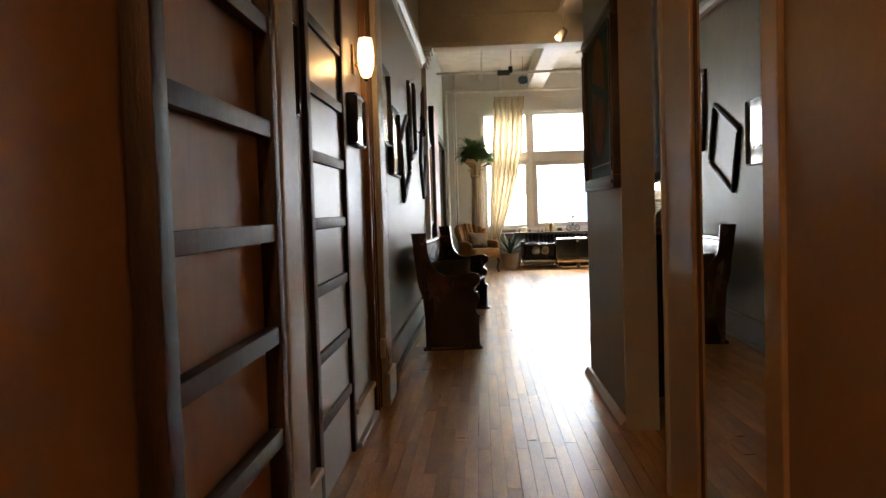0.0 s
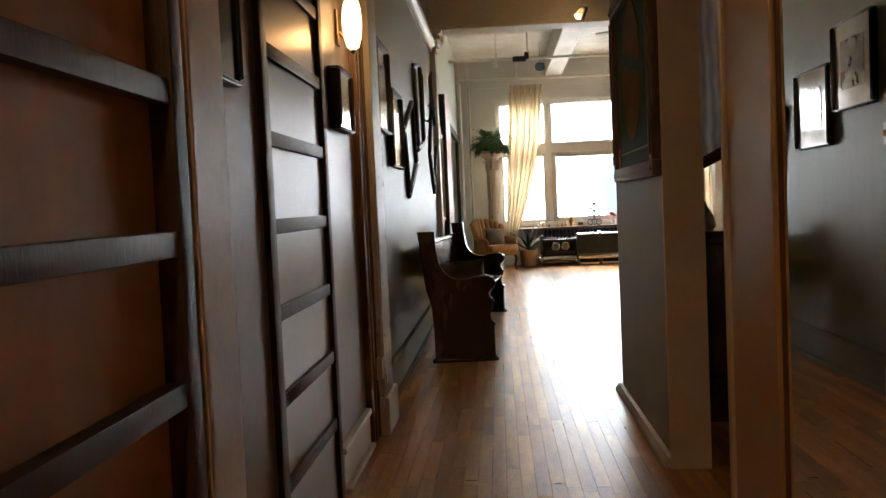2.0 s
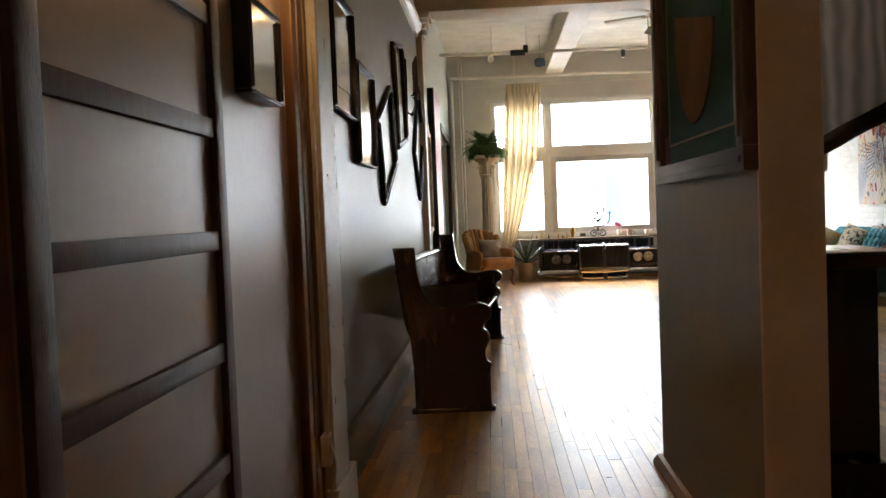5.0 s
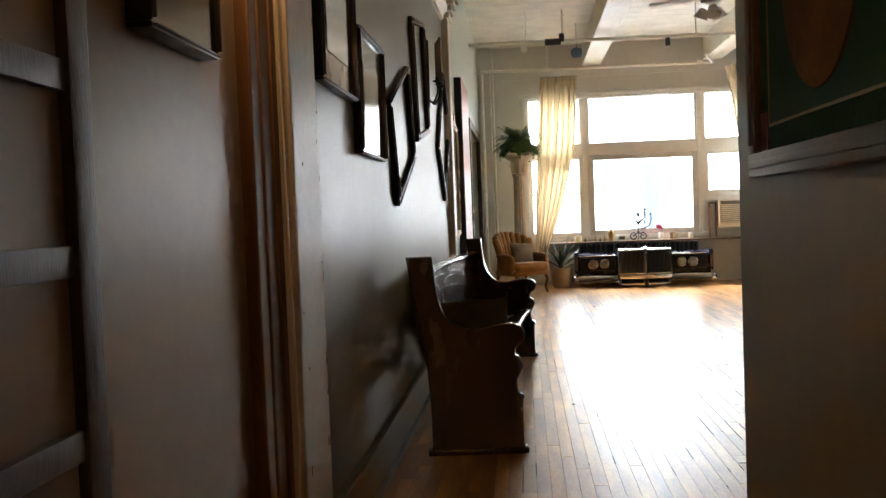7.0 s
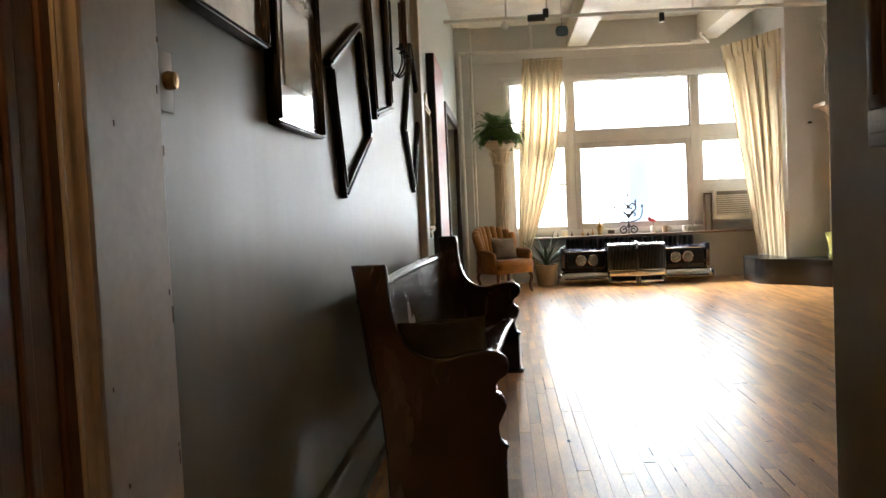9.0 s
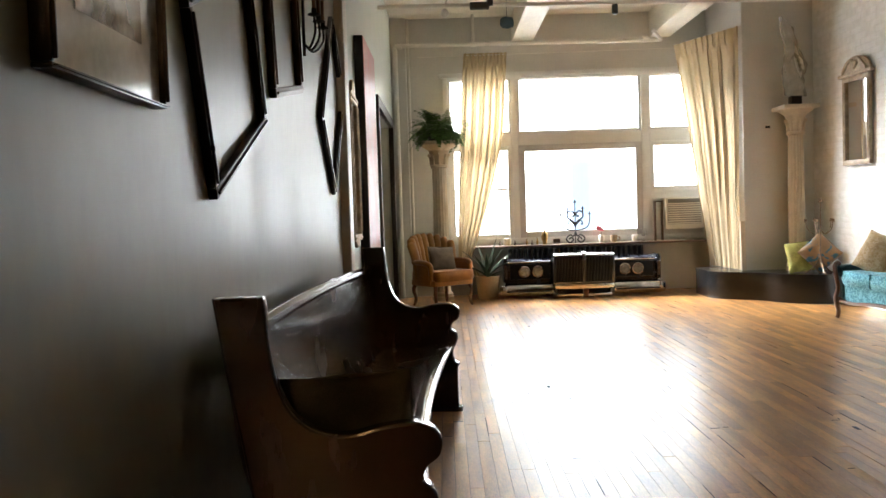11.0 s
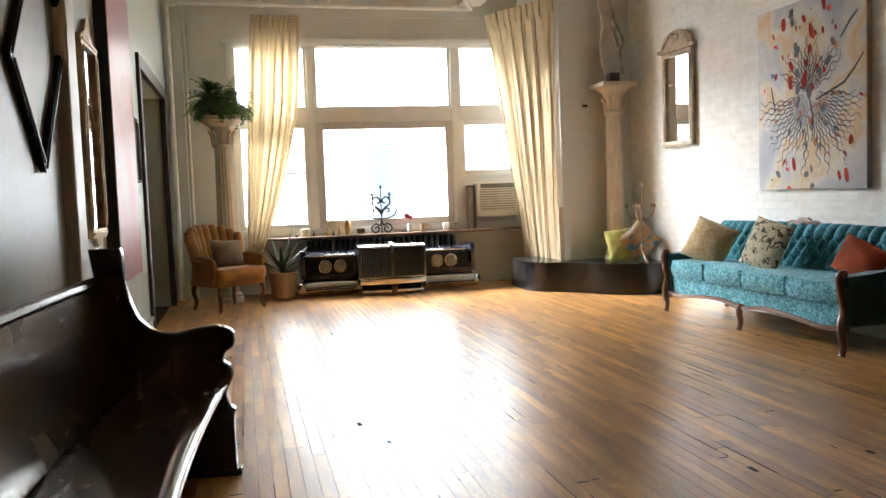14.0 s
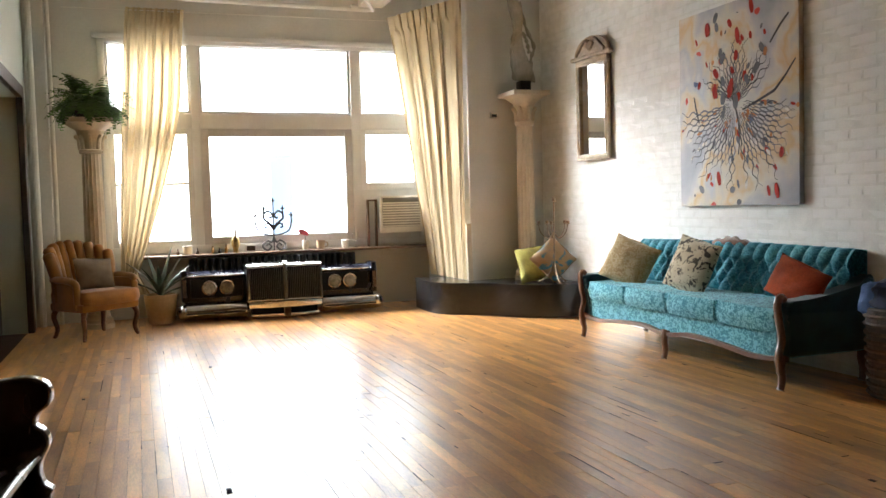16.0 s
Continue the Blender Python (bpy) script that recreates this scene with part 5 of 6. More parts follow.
part("foot", block(-0.89, -0.83, -0.08, 0.1, 0, 0.07, bevel=0.006), M["iron"], rad)
part("foot", block(0.83, 0.89, -0.08, 0.1, 0, 0.07, bevel=0.006), M["iron"], rad)

# front end of an old car, standing as furniture
car = empty("car_front_end", pose(2.075, 16.44, 0) @ Matrix.Diagonal((1.06, 1, 1.065, 1)), "dark navy old car front with chrome grille and bumper", "car part")
shell = [(v.x, v.z) for v in curve_points([(0.0, 0, 0.21), (-0.005, 0, 0.42), (0.015, 0, 0.455), (0.08, 0, 0.475), (0.15, 0, 0.487), (0.22, 0, 0.49)], 4)]
for s, x0, x1 in ((-1, -0.97, -0.37), (1, 0.39, 0.97)):
    part("fender", extrude(shell + [(0.22, 0.12), (0.0, 0.12)], x0, x1, "x", bevel=0.006), M["navy"], car)
    part("headlamp_bezel", block(x0 + 0.06 if s < 0 else x0 + 0.03, x1 - 0.03 if s < 0 else x1 - 0.06, -0.022, 0.004, 0.235, 0.425, bevel=0.012), M["grille_dark"], car)
    part("hood_moulding", block(x0 + 0.01, x1 - 0.01, -0.018, 0.012, 0.446, 0.458, bevel=0.005), M["chrome"], car, "chrome moulding")
    e = x0 if s < 0 else x1
    blade = [(-0.05, 0.2), (-0.065, 0.45), (-0.045, 0.505), (0.0, 0.515), (0.22, 0.50), (0.22, 0.2)]
    part("fender_blade", extrude(blade, e - 0.028, e + 0.028, "x", bevel=0.01), M["navy"], car)
    part("blade_trim", block(e - 0.030, e + 0.030, -0.03, 0.20, 0.503, 0.518, bevel=0.006), M["chrome"], car, "chrome fender cap")
    part("marker_lamp", block(e - 0.016, e + 0.016, -0.072, -0.055, 0.25, 0.42, bevel=0.004), M["rust"], car)
for x in (-0.73, -0.56, 0.545, 0.71):
    lampo = part("headlamp_ring", lathe([(0.055, -0.004), (0.074, 0.0), (0.074, 0.018), (0.067, 0.022), (0.063, 0.008)], 28, pose(x, -0.024, 0.333, 90, 0, 0)), M["chrome"], car)
    part("headlamp", lathe([(0.062, 0.002), (0.060, 0.010), (0.046, 0.019), (0.025, 0.023), (0.003, 0.024)], 28, pose(x, -0.024, 0.333, 90, 0, 0)), M["lens"], lampo, "round glass headlamp")
# grille: shell, twin fields of bars, centre post
grille = part("grille_back", block(-0.36, 0.38, -0.10, 0.22, 0.17, 0.52, bevel=0.01), M["grille_dark"], car)
part("grille_cap", extrude([(-0.158, 0.512), (-0.15, 0.535), (-0.10, 0.55), (0.22, 0.555), (0.22, 0.512)], -0.37, 0.39, "x", bevel=0.008), M["chrome"], grille, "chrome grille cap")
part("grille_peak", extrude([(-0.185, 0.47), (-0.175, 0.55), (-0.10, 0.575), (0.2, 0.57), (0.2, 0.5)], -0.012, 0.032, "x", bevel=0.006), M["chrome"], grille)
for x in (-0.37, -0.012, 0.366):
    part("grille_post", block(x, x + (0.044 if x == -0.012 else 0.026), -0.155, -0.09, 0.18, 0.50, bevel=0.006), M["grille_bar"], grille)
part("grille_sill", block(-0.37, 0.392, -0.155, -0.09, 0.175, 0.195, bevel=0.006), M["chrome"], grille)
for a, b in ((-0.338, -0.02), (0.04, 0.36)):
    n = 17
    for k in range(n):
        x = a + (b - a) * (k + 0.5) / n
        part("grille_bar", block(x - 0.0028, x + 0.0028, -0.137, -0.1, 0.19, 0.50, bevel=0.0015), M["grille_bar"], grille, smooth=None)
# bumper in three pieces
bump = [(v.x, v.z) for v in curve_points([(-0.06, 0, 0.025), (-0.125, 0, 0.06), (-0.135, 0, 0.10), (-0.125, 0, 0.15), (-0.09, 0, 0.175), (0.0, 0, 0.18)], 4)]
for x0, x1 in ((-0.985, -0.375), (0.395, 0.985)):
    bumper = part("bumper", extrude(bump + [(0.0, 0.025)], x0, x1, "x", bevel=0.008), M["chrome"], car, "chrome bumper")
    part("bumper_strip", block(x0 + 0.02, x1 - 0.02, -0.142, -0.13, 0.082, 0.1, bevel=0.003), M["grille_dark"], bumper, "black rubber bumper strip")
    part("bumper_end", lathe([(0.03, -0.07), (0.062, -0.05), (0.072, 0.0), (0.062, 0.05), (0.03, 0.07)], 16, pose(x0 if x0 < 0 else x1, -0.07, 0.105)), M["chrome"], bumper)
mid = [(-0.36, -0.17), (-0.30, -0.19), (-0.03, -0.235), (0.05, -0.235), (0.32, -0.19), (0.38, -0.17), (0.38, 0.0), (-0.36, 0.0)]
part("centre_bumper_bar", extrude(mid, 0.115, 0.172, "z", bevel=0.012), M["chrome"], car, "chrome bumper bar")
part("lower_bar", extrude([(p * 0.93, q * 0.93) for p, q in mid], 0.015, 0.05, "z", bevel=0.01), M["chrome"], car, "chrome lower bar")
part("air_dam", extrude([(p * 0.9, q * 0.72) for p, q in mid], 0.005, 0.115, "z"), M["grille_dark"], car)
for k in range(5):
    part("name_badge_mark", block(-0.24 + k * 0.045, -0.21 + k * 0.045, -0.162, -0.154, 0.178, 0.192), M["chrome"], grille, smooth=None)
# brown guard stands in for the floor's reflection in the bumper
part("bumper_guard", block(-0.02, 0.045, -0.25, -0.2, 0.005, 0.12, bevel=0.012), M["rust"], car)

# air conditioner in the window
ac = empty("window_air_conditioner", pose(3.60, WIN_Y, 1.07), "off-white window air conditioner with a slatted front", "air conditioner")
part("case", block(-0.26, 0.26, -0.17, 0.2, -0.215, 0.215, bevel=0.012), M["plastic"], ac)
part("front_panel", block(-0.265, 0.265, -0.195, -0.171, -0.22, 0.22, bevel=0.012), M["plastic"], ac)
part("recess", block(-0.235, 0.235, -0.199, -0.190, -0.15, 0.13), mat("grey shadowed plastic", (0.30, 0.28, 0.24), 0.6), ac, smooth=None)
for k in range(9):
    part("slat", block(-0.23, 0.23, -0.208, -0.197, -0.145 + k * 0.031, -0.145 + k * 0.031 + 0.014, bevel=0.002), M["plastic"], ac, smooth=None)
part("vent_grille", block(-0.23, 0.23, -0.207, -0.193, 0.145, 0.20, bevel=0.004), mat("dark vent", (0.16, 0.15, 0.13), 0.6), ac)
br = empty("wooden_bracket", pose(3.27, WIN_Y - 0.08, 0.695), "thin brown wooden box frame beside the air conditioner", "frame")
for b in ((-0.07, -0.05, 0, 0.56), (0.03, 0.05, 0, 0.56), (-0.05, 0.03, 0.54, 0.56)):
    part("bar", block(b[0], b[1], -0.05, 0.02, b[2], b[3], bevel=0.003), M["sill_wood"], br)

# curtains: pleated, gathered at the top, swept aside below
def curtain(label, edges, folds, depth, seed, z0, z1, tie=None):
    ob = empty("curtain", label=label, category="curtain", group="window curtains")
    def fn(u, v):
        z = z1 + (z0 - z1) * v
        xl, xr, yy, slant = edges(v)
        ph = folds * 2 * math.pi * (u + 0.012 * math.sin(7 * u + seed))
        amp = depth * (0.55 + 0.45 * math.sin(math.pi * min(1, v * 1.2 + 0.12)))
        pleat = math.sin(ph) + 0.45 * math.sin(2.3 * ph + seed + 2 * v)
        if v < 0.055:
            pleat = math.sin(2 * ph) * 0.7
        x = xl + (xr - xl) * u + 0.008 * math.sin(3.1 * ph + 5 * v)
        return (x, yy - slant * u + amp * pleat + 0.01 * noise.noise(Vector((u * 5, v * 4, seed))), z)
    sheet("cloth", fn, 150, 60, M["curtain"], ob, 0.002)
    return ob, fn


def left_edges(v):
    # swept to the left in a curve, gathered at the tie and flared a little at the foot
    xl = 0.58 - 0.16 * v ** 0.75
    gather = 0.60 - 0.44 * max(0.0, (v - 0.30) / 0.64) ** 1.5
    if v > 0.93:
        gather = 0.17 + 1.7 * (v - 0.93)
    return xl, xl + gather, 16.87 - 0.18 * v, 0.0


def right_edges(v):
    k = max(0.0, v)
    return 3.47 + 0.43 * k ** 0.9, 3.965, 16.82 - 0.10 * v, 1.14 - 0.10 * v


curtain("cream sheer curtain swept aside and gathered at its foot", left_edges, 5.5, 0.05, 1.0, 0.30, 3.37)
curtain("cream sheer curtain hanging to the black stage", right_edges, 5.5, 0.055, 2.3, 0.345, 3.38)
rod = empty("curtain_rod", label="thin curtain wire across the window wall", category="rod")
part("wire", tube([(-0.05, 16.88, 3.34), (PIER_X, 16.83, 3.35)], 0.004, 6), M["trim"], rod)

# leaning board beside the right curtain
ob = empty("leaning_board", pose(3.972, 15.60, 0.34), "narrow plain board leaning on the pier", "board")
part("plank", block(-0.028, 0.028, 0.0, 0.02, 0.0, 0.62, bevel=0.004, m=pose(0, 0, 0, -3, 0, 0)), M["plaster"], ob)

# ornaments on the sill
SZ, SY = 0.695, 16.90
def ornament(name, x, label, category, parts, y=SY):
    ob = empty(name, pose(1.041 * x + 0.05, y, SZ), label, category)
    for nm, bm, mm in parts:
        part(nm, bm, mm, ob)
    return ob


wax = mat("cream wax", (0.75, 0.66, 0.45), 0.5)
porc = mat("white porcelain", (0.72, 0.69, 0.64), 0.25)
ornament("candle_jar", 1.03, "cream candle in a glass jar", "candle", [("jar", lathe([(0.045, 0), (0.05, 0.01), (0.05, 0.09), (0.045, 0.09)], 16), wax), ("rim", lathe([(0.047, 0.088), (0.052, 0.092), (0.047, 0.098)], 16), porc)])
for x, h in ((0.93, 0.055), (1.13, 0.06), (1.29, 0.075), (1.36, 0.05), (1.43, 0.085)):
    ornament("small_bottle", x, "little dark glass bottle on the sill", "bottle", [("body", lathe([(0.014, 0), (0.017, 0.006), (0.017, h * 0.6), (0.007, h * 0.75), (0.007, h)], 12), M["brass"] if h > 0.07 else M["brown_frame"]), ("stopper", lathe([(0.006, h), (0.009, h + 0.004), (0.005, h + 0.012)], 8), M["black_frame"])])
ornament("brass_vase", 1.53, "slender brass bottle vase", "vase", [("body", lathe([(0.028, 0), (0.034, 0.01), (0.028, 0.03), (0.045, 0.08), (0.05, 0.12), (0.035, 0.16), (0.014, 0.19), (0.013, 0.25)], 18), M["brass"]), ("lip", lathe([(0.013, 0.25), (0.022, 0.262), (0.018, 0.268)], 14), M["black_frame"])])
ornament("small_photo_frame", 1.69, "small white photo frame", "frame", [("frame", block(-0.065, 0.065, -0.012, 0.0, 0, 0.085, bevel=0.004), porc), ("photo", block(-0.048, 0.048, -0.014, -0.011, 0.015, 0.07), M["brown_frame"])])
cand = [("stem", tube([(0, 0, 0.005), (0, 0, 0.58)], 0.008), M["iron"]), ("knot", lathe([(0.004, 0.375), (0.02, 0.39), (0.02, 0.405), (0.004, 0.42)], 10), M["iron"]), ("collar", lathe([(0.006, 0.11), (0.026, 0.12), (0.018, 0.15), (0.006, 0.17)], 10), M["iron"])]
def candle_cross(x, z):
    cand.append(("candle_cup", lathe([(0.005, z - 0.018), (0.016, z - 0.012), (0.03, z), (0.026, z + 0.005), (0.01, z + 0.006), (0.01, z + 0.028), (0.003, z + 0.03)], 10, Matrix.Translation((x, 0, 0))), M["iron"]))


candle_cross(0, 0.58)
for s in (-1, 1):
    cand.append(("heart_scroll", tube(curve_points([(0, 0, 0.27), (s * 0.045, 0, 0.32), (s * 0.105, 0, 0.365), (s * 0.105, 0, 0.425), (s * 0.055, 0, 0.455), (s * 0.012, 0, 0.41), (s * 0.03, 0, 0.38), (s * 0.055, 0, 0.385)], 7), 0.012, 6), M["iron"]))
    cand.append(("lower_scroll", tube(curve_points([(0, 0, 0.24), (s * 0.05, 0, 0.305), (s * 0.09, 0, 0.31), (s * 0.1, 0, 0.275), (s * 0.075, 0, 0.265)], 6), 0.011, 6), M["iron"]))
    cand.append(("foot_scroll", tube(curve_points([(0, 0, 0.14), (s * 0.03, 0, 0.10), (s * 0.075, 0, 0.12), (s * 0.13, 0, 0.065), (s * 0.08, 0, 0.012), (s * 0.03, 0, 0.05), (s * 0.06, 0, 0.085), (s * 0.09, 0, 0.06)], 7), 0.011, 6), M["iron"]))
    cand.append(("inner_arm", tube([(s * 0.108, 0, 0.36), (s * 0.108, 0, 0.485)], 0.011, 6), M["iron"]))
    candle_cross(s * 0.108, 0.487)
    cand.append(("outer_arm", tube(curve_points([(0, 0, 0.18), (s * 0.08, 0, 0.19), (s * 0.17, 0, 0.23), (s * 0.203, 0, 0.32), (s * 0.203, 0, 0.41)], 6), 0.0105, 6), M["iron"]))
    candle_cross(s * 0.203, 0.41)
ornament("heart_candelabra", 1.945, "black wrought iron heart-shaped candelabra against the window", "candelabra", cand)
ornament("flower_glass", 2.29, "white vase with a pink flower", "vase", [("vase", lathe([(0.03, 0), (0.036, 0.02), (0.04, 0.09), (0.03, 0.11)], 16), porc), ("stalk", tube(curve_points([(0, 0, 0.09), (0.0, 0, 0.15), (-0.02, 0, 0.2)], 4), 0.004, 6), M["agave"]), ("bloom", soft_block(0.1, 0.05, 0.05, 0.7, m=pose(-0.02, 0, 0.2, 0, 20, 0), crease=0.3), mat("pink petal", (0.6, 0.08, 0.12), 0.6))])
ornament("stoneware_cup", 2.46, "tan stoneware cup on the sill", "cup", [("cup", lathe([(0.035, 0), (0.045, 0.01), (0.05, 0.1), (0.045, 0.1), (0.04, 0.02)], 18), M["clay"]), ("handle", tube(curve_points([(0.047, 0, 0.08), (0.08, 0, 0.07), (0.08, 0, 0.035), (0.046, 0, 0.025)], 5), 0.007, 6), M["clay"])])
ornament("white_cup", 2.74, "white porcelain cup on the sill", "cup", [("cup", lathe([(0.03, 0), (0.036, 0.01), (0.045, 0.09), (0.04, 0.09), (0.032, 0.015)], 18), porc), ("rim", lathe([(0.043, 0.088), (0.047, 0.092), (0.042, 0.094)], 18), porc)])
ornament("glass_goblet", 2.86, "clear stemmed glass goblet on the sill", "glass", [("foot", lathe([(0.035, 0), (0.034, 0.005), (0.006, 0.012), (0.005, 0.07)], 16), M["clear"]), ("bowl", lathe([(0.006, 0.07), (0.03, 0.09), (0.038, 0.13), (0.033, 0.18), (0.031, 0.18), (0.035, 0.13), (0.028, 0.095)], 16), M["clear"])])

# pew cushions
cushion("pew_cushion", pose(-0.02, 7.375, 0.575, 10, -3, 0), 0.37, 0.38, 0.15, mat("dark olive cushion cloth", (0.085, 0.075, 0.045), 0.85, vary=0.3, scale=8, grain=200, bump=0.2), "dark olive cushion leaning on the pew's end", 9)
cushion("pew_cushion", pose(-0.10, 7.545, 0.545, 20, 4, 0), 0.37, 0.34, 0.17, mat("dark red cushion cloth", (0.13, 0.015, 0.012), 0.8, vary=0.3, scale=8, grain=200, bump=0.2), "dark red cushion behind the olive one on the pew", 10)

# dark doorway: casing, doors
structure("trim_doorway_dark", slab(slab(block(-0.46, -0.40, 14.02, 14.14, 0, 2.34, bevel=0.008), -0.46, -0.40, 14.02, 16.55, 2.34, 2.46, bevel=0.008), -0.46, -0.40, 16.43, 16.55, 0, 2.34, bevel=0.008), M["dark_door"], "dark brown wooden casing of the wide doorway")
dd = empty("door_1", label="pair of dark brown wooden doors in a recess", category="door", kind="structure")
for y0 in (14.13, 15.295):
    leaf = part("door_leaf", block(-0.73, -0.69, y0, y0 + 1.155, 0.01, 2.33, bevel=0.004), M["dark_door"], dd)
    for z0, z1 in ((0.2, 0.95), (1.1, 2.15)):
        part("door_panel", block(-0.692, -0.682, y0 + 0.18, y0 + 0.97, z0, z1, bevel=0.006), M["dark_door"], leaf)
part("door_handle", lathe([(0.012, 0), (0.012, 0.03), (0.028, 0.035), (0.03, 0.05), (0.02, 0.06)], 14, pose(-0.69, 15.25, 1.0, 0, 90, 0)), M["brass"], dd)

# pipes, fan, ornament under the ceiling
pipe_paint = M["trim"]
pp = empty("sprinkler_pipe", label="cream painted sprinkler pipe along the window wall", category="pipe", group="ceiling pipes")
part("run", tube([(-0.36, 16.86, 3.50), (3.25, 16.86, 3.47), (3.3, 16.8, 3.46), (3.1, 16.4, 3.5)], 0.026, 10), pipe_paint, pp)
part("drop", tube([(0.72, 16.86, 3.50), (0.72, 16.86, CEIL - 0.02)], 0.022, 10), pipe_paint, pp)
part("riser", tube([(-0.36, 16.9, 0.0), (-0.36, 16.88, 3.50)], 0.03, 10), pipe_paint, pp)
for x in (-0.3, 0.72, 3.1):
    part("fitting", lathe([(0.034, -0.04), (0.038, -0.03), (0.038, 0.03), (0.034, 0.04)], 12, pose(x, 16.86, 3.49, 0, 90, 0)), pipe_paint, pp)
pp = empty("sprinkler_pipe", label="painted sprinkler pipe with dark valves under the ceiling", category="pipe", group="ceiling pipes")
part("run", tube([(-0.42, 14.6, 3.50), (PIER_X + 0.4, 14.6, 3.44)], 0.024, 10), pipe_paint, pp)
for x in (0.35, 0.85, 2.6):
    part("hanger", tube([(x, 14.6, 3.47), (x, 14.6, CEIL - 0.016)], 0.01, 8), pipe_paint, pp)
part("valve_body", lathe([(0.03, -0.11), (0.045, -0.1), (0.045, 0.1), (0.03, 0.11)], 12, pose(0.72, 14.6, 3.48, 0, 90, 0)), M["iron"], pp, "black valve")
part("valve_head", block(0.80, 0.87, 14.55, 14.65, 3.47, 3.58, bevel=0.012), M["iron"], pp)
part("sprinkler_head", lathe([(0.012, 0), (0.04, 0.02), (0.045, 0.06), (0.02, 0.1)], 12, pose(0.33, 14.6, 3.36)), pipe_paint, pp)
part("second_head", block(2.2, 2.26, 14.57, 14.63, 3.34, 3.45, bevel=0.012), M["iron"], pp)
pp = empty("corner_pipe", label="thin white riser pipe in the corner by the window", category="pipe", group="ceiling pipes")
part("riser", tube([(-0.19, 17.03, 0.0), (-0.19, 17.03, CEIL - 0.016)], 0.02, 10), pipe_paint, pp)
structure("trim_corner_pier", block(-0.43, -0.22, 16.93, 17.079, 0, CEIL - 0.02, bevel=0.01), M["white_wall"], "white corner pier beside the window")
fan = empty("ceiling_fan", pose(2.3, 12.3, CEIL - 0.018), "white ceiling fan with glass lamp shades", "fan")
part("downrod", tube([(0, 0, 0), (0, 0, -0.42)], 0.014, 10), M["plastic"], fan)
part("motor", lathe([(0.05, -0.40), (0.11, -0.43), (0.12, -0.5), (0.10, -0.56), (0.04, -0.58)], 24), M["plastic"], fan)
for k in range(5):
    a = 360 / 5 * k + 8
    blade = part("blade", extrude([(0.16, -0.05), (0.62, -0.07), (0.66, -0.04), (0.66, 0.04), (0.62, 0.07), (0.16, 0.05)], -0.006, 0.006, "z", m=pose(0, 0, -0.49, 0, 0, a) @ pose(0, 0, 0, 12, 0, 0), bevel=0.002), M["plastic"], fan)
    part("blade_iron", block(0.09, 0.2, -0.02, 0.02, -0.012, -0.004, m=pose(0, 0, -0.49, 0, 0, a)), M["brass"], blade)
for k in range(3):
    a = 2 * math.pi * k / 3 + 0.5
    part("lamp_shade", lathe([(0.025, 0.06), (0.04, 0.05), (0.07, -0.03), (0.085, -0.05), (0.08, -0.05), (0.03, 0.04)], 18, pose(0.1 * math.cos(a), 0.1 * math.sin(a), -0.66, 25 * math.sin(a), -25 * math.cos(a), 0)), porc, fan, "white glass shade")
fish = empty("hanging_ornament", pose(1.09, 15.5, 3.48), "small blue ornament hung from the ceiling", "ornament")
part("body", soft_block(0.14, 0.05, 0.12, 0.6, crease=0.2), mat("dusty blue felt", (0.09, 0.15, 0.22), 0.8, vary=0.2), fish)
part("thread", tube([(0, 0, 0.05), (0, 0, CEIL - 0.016 - 3.48)], 0.003, 6), M["iron"], fish)


# ---- floor strips and bricks ----
rnd = random.Random(21)
STRIP = 0.062
lengths = (0.6, 0.75, 0.9, 1.1, 1.3, 1.5)
strip_mesh = {}
for ln in lengths:
    b2 = block(-STRIP / 2 + 0.0007, STRIP / 2 - 0.0007, 0.0, ln - 0.002, -0.011, 0.0)
    me = bpy.data.meshes.new("floor_strip")
    b2.to_mesh(me)
    me.materials.append(M["floor"])
    strip_mesh[ln] = (me, [tuple(v.co) for v in b2.verts], [[v.index for v in f.verts] for f in b2.faces])
    b2.free()
rest_v, rest_f, made = [], [], 0
cols = int((4.90 + 0.5) / STRIP) + 1
for c in range(cols):
    x = -0.47 + STRIP * (c + 0.5)
    y = -1.55 + rnd.random() * 0.05 + rnd.choice((0.0, 0.15, 0.3, 0.45))
    while y < 17.1:
        ln = rnd.choice(lengths)
        if y > 17.0:
            break
        if y + ln > 17.38:
            ln = 0.6
        dz, rx, ry = rnd.uniform(-0.0007, 0.0002), rnd.uniform(-0.1, 0.1), rnd.uniform(-0.28, 0.28)
        m = pose(x, y, dz, rx * 0.3, ry, 0)
        if y > 1.8 and y < 7.0 and 0.0 < x < 1.0 and made < 120 or 7.0 <= y < 10.4 and 0.3 < x < 3.2 and made < 300:
            ob = new("floor_strip", strip_mesh[ln][0])
            ob.matrix_world = m
            ob.parent = floor_ob
            made += 1
        else:
            k = len(rest_v)
            rest_v += [tuple(m @ Vector(v)) for v in strip_mesh[ln][1]]
            rest_f += [[i + k for i in f] for f in strip_mesh[ln][2]]
        y += ln
me = bpy.data.meshes.new("floor_strips")
me.from_pydata(rest_v, [], rest_f)
me.materials.append(M["floor_rest"])
ob = tagged(new("floor_strips", me), "narrow varnished maple floor strips", "", "", "stuff")
ob.parent = floor_ob
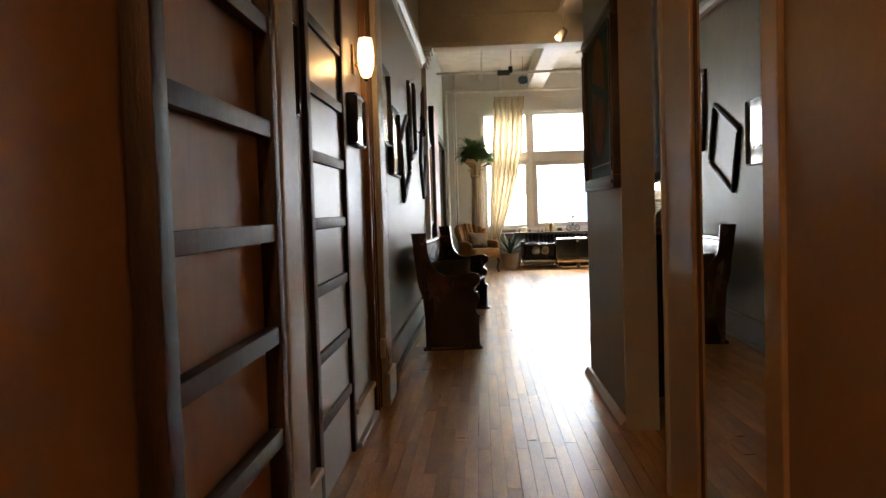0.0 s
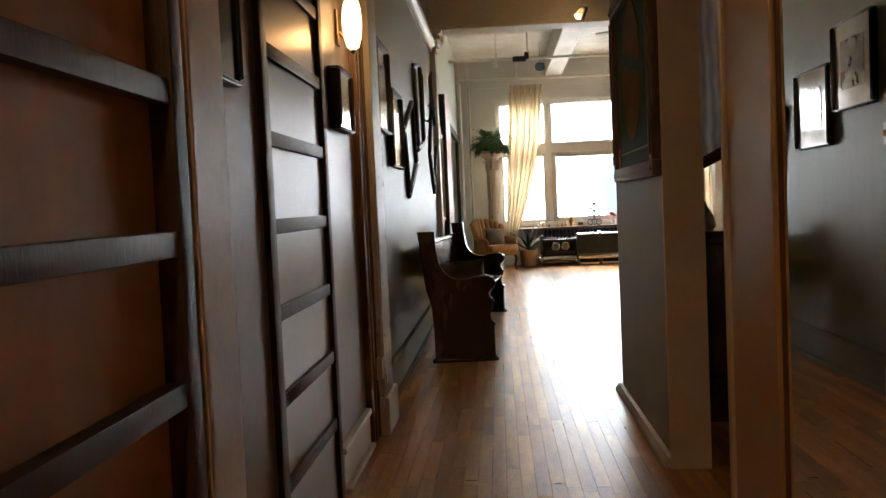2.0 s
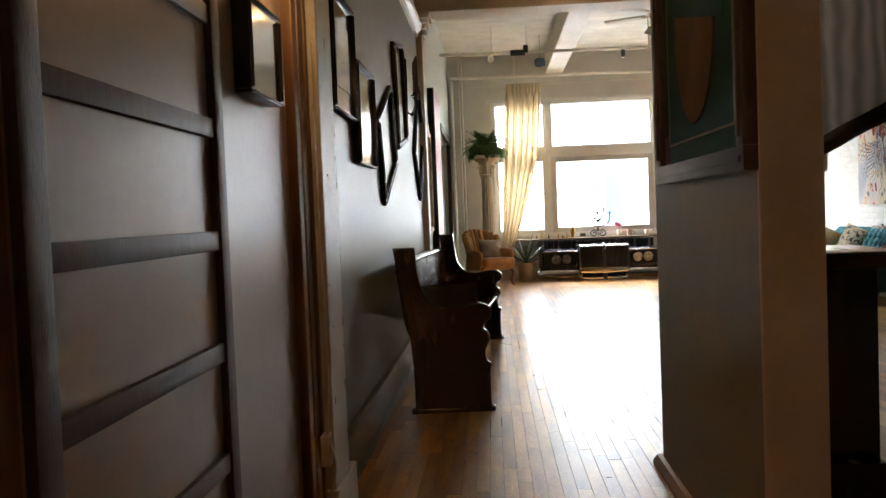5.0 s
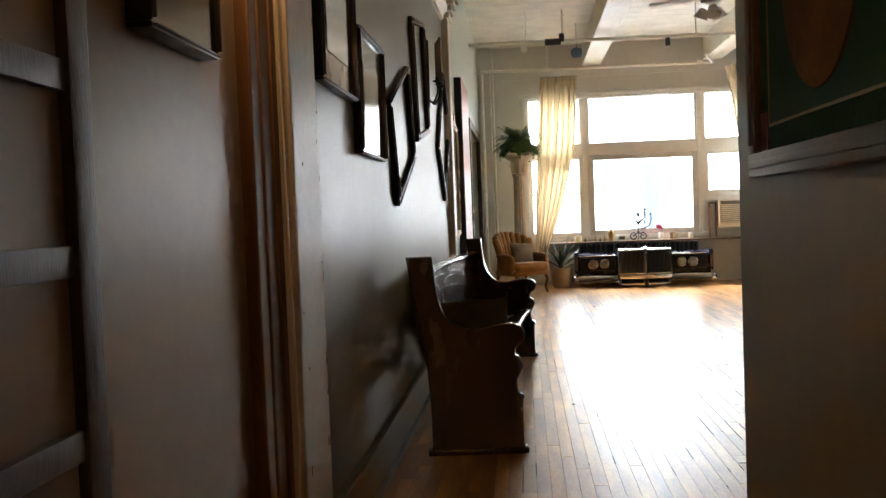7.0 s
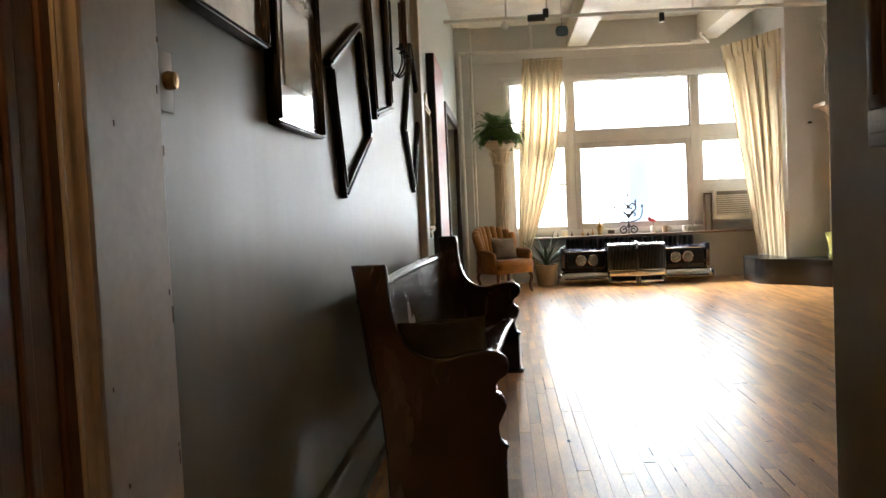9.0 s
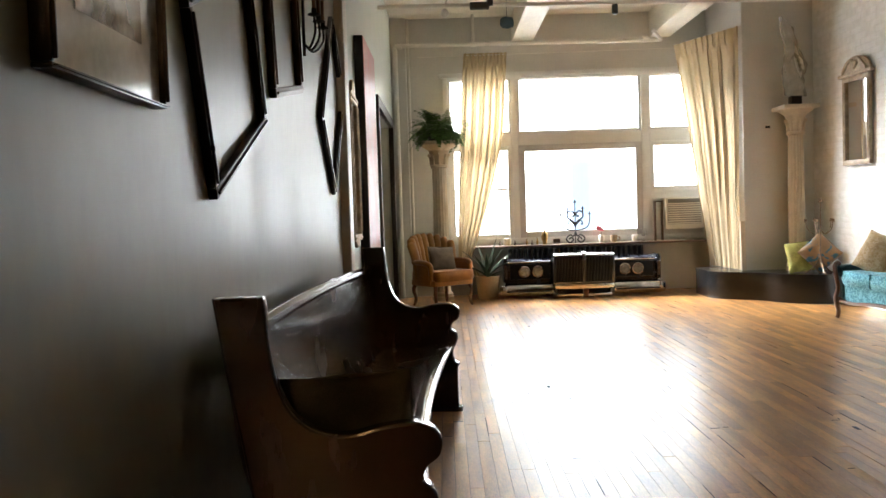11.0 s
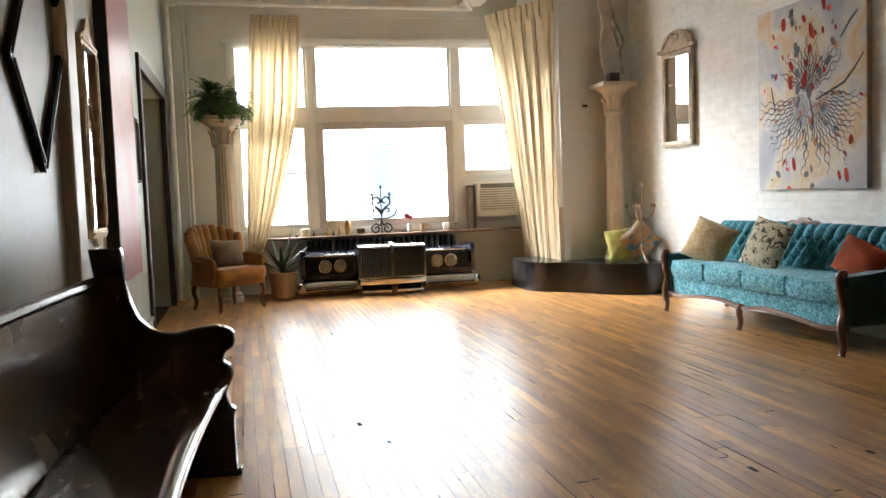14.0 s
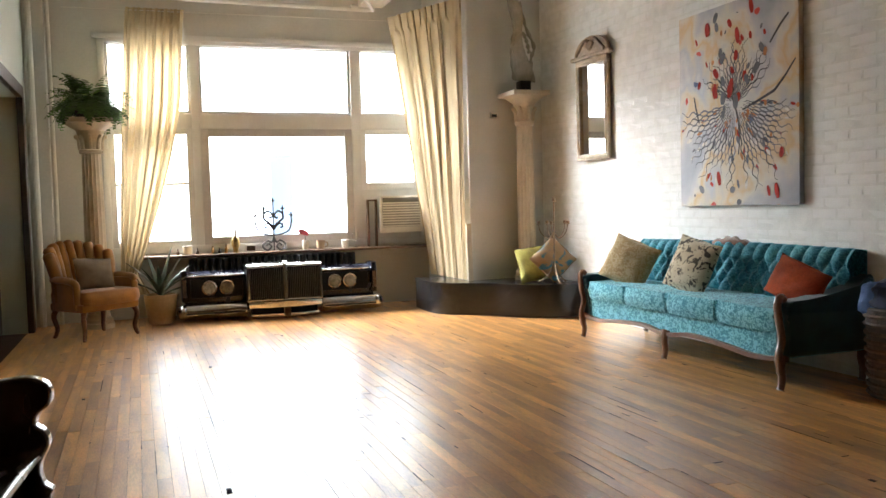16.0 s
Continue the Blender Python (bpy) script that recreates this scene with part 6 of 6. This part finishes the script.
# worn gaps and splinters between the strips, and chips across them
bm = bmesh.new()
for k in range(430):
    x = -0.47 + STRIP * rnd.randrange(7, 78)
    y = rnd.uniform(1.5, 15.5)
    if y < 6.2 and x > 1.0:
        continue
    w, ln = rnd.uniform(0.0008, 0.0028), rnd.choice((0.03, 0.05, 0.08, 0.12, 0.2, 0.4))
    if k % 5 == 0:
        x, w, ln = x + STRIP / 2, rnd.uniform(0.012, 0.026), rnd.uniform(0.003, 0.009)
    if k % 23 == 0:
        w, ln = rnd.uniform(0.006, 0.012), rnd.uniform(0.03, 0.07)
    slab(bm, x - w, x + w, y, y + ln, 0.0003, 0.0017)
scar = link("floor_gap", bm, M["joint"], floor_ob)
tagged(scar, "dark worn gaps between floor strips", "", "", "stuff")

# painted bricks, laid in running bond; thickly painted near the window
brick_wall = bpy.data.objects["wall_brick_back"]
BL, BH, J = 0.215, 0.072, 0.009
brick_meshes = []
for k in range(4):
    b2 = block(-0.012, 0.0, 0, BL - J, 0, BH - J)
    for v in b2.verts:
        if v.co.x < -0.006:
            v.co.x += rnd.uniform(-0.003, 0.003)
            v.co.y += rnd.uniform(-0.002, 0.002)
            v.co.z += rnd.uniform(-0.0015, 0.0015)
    face = [e for e in b2.edges if all(v.co.x < -0.005 for v in e.verts)]
    bmesh.ops.bevel(b2, geom=face, offset=0.004, segments=2, affect="EDGES")
    me = bpy.data.meshes.new("brick")
    b2.to_mesh(me)
    me.materials.append(M["brick"])
    brick_meshes.append((me, [tuple(v.co) for v in b2.verts], [[v.index for v in f.verts] for f in b2.faces]))
    b2.free()
rest_v, rest_f, made = [], [], 0
for r in range(int(CEIL / BH)):
    z = r * BH
    y = 5.4 - (BL / 2 if r % 2 else 0)
    while y < PIER_Y - 0.2:
        me, vs, fs = brick_meshes[rnd.randrange(4)]
        proud = rnd.uniform(-0.0012, 0.0015) + (0.0112 if y > 13.2 else 0.0102)
        m = pose(BRICK_X + proud, y, z, rnd.uniform(-0.4, 0.4), 0, 0)
        if 10.4 < y < 12.9 and 0.72 < z < 2.9 and made < 300:
            ob = new("brick", me)
            ob.matrix_world = m
            ob.parent = brick_wall
            made += 1
        else:
            k = len(rest_v)
            rest_v += [tuple(m @ Vector(v)) for v in vs]
            rest_f += [[i + k for i in f] for f in fs]
        y += BL
me = bpy.data.meshes.new("bricks")
me.from_pydata(rest_v, [], rest_f)
me.materials.append(M["brick"])
ob = tagged(new("bricks", me), "white painted bricks in running bond", "", "", "stuff")
ob.parent = brick_wall
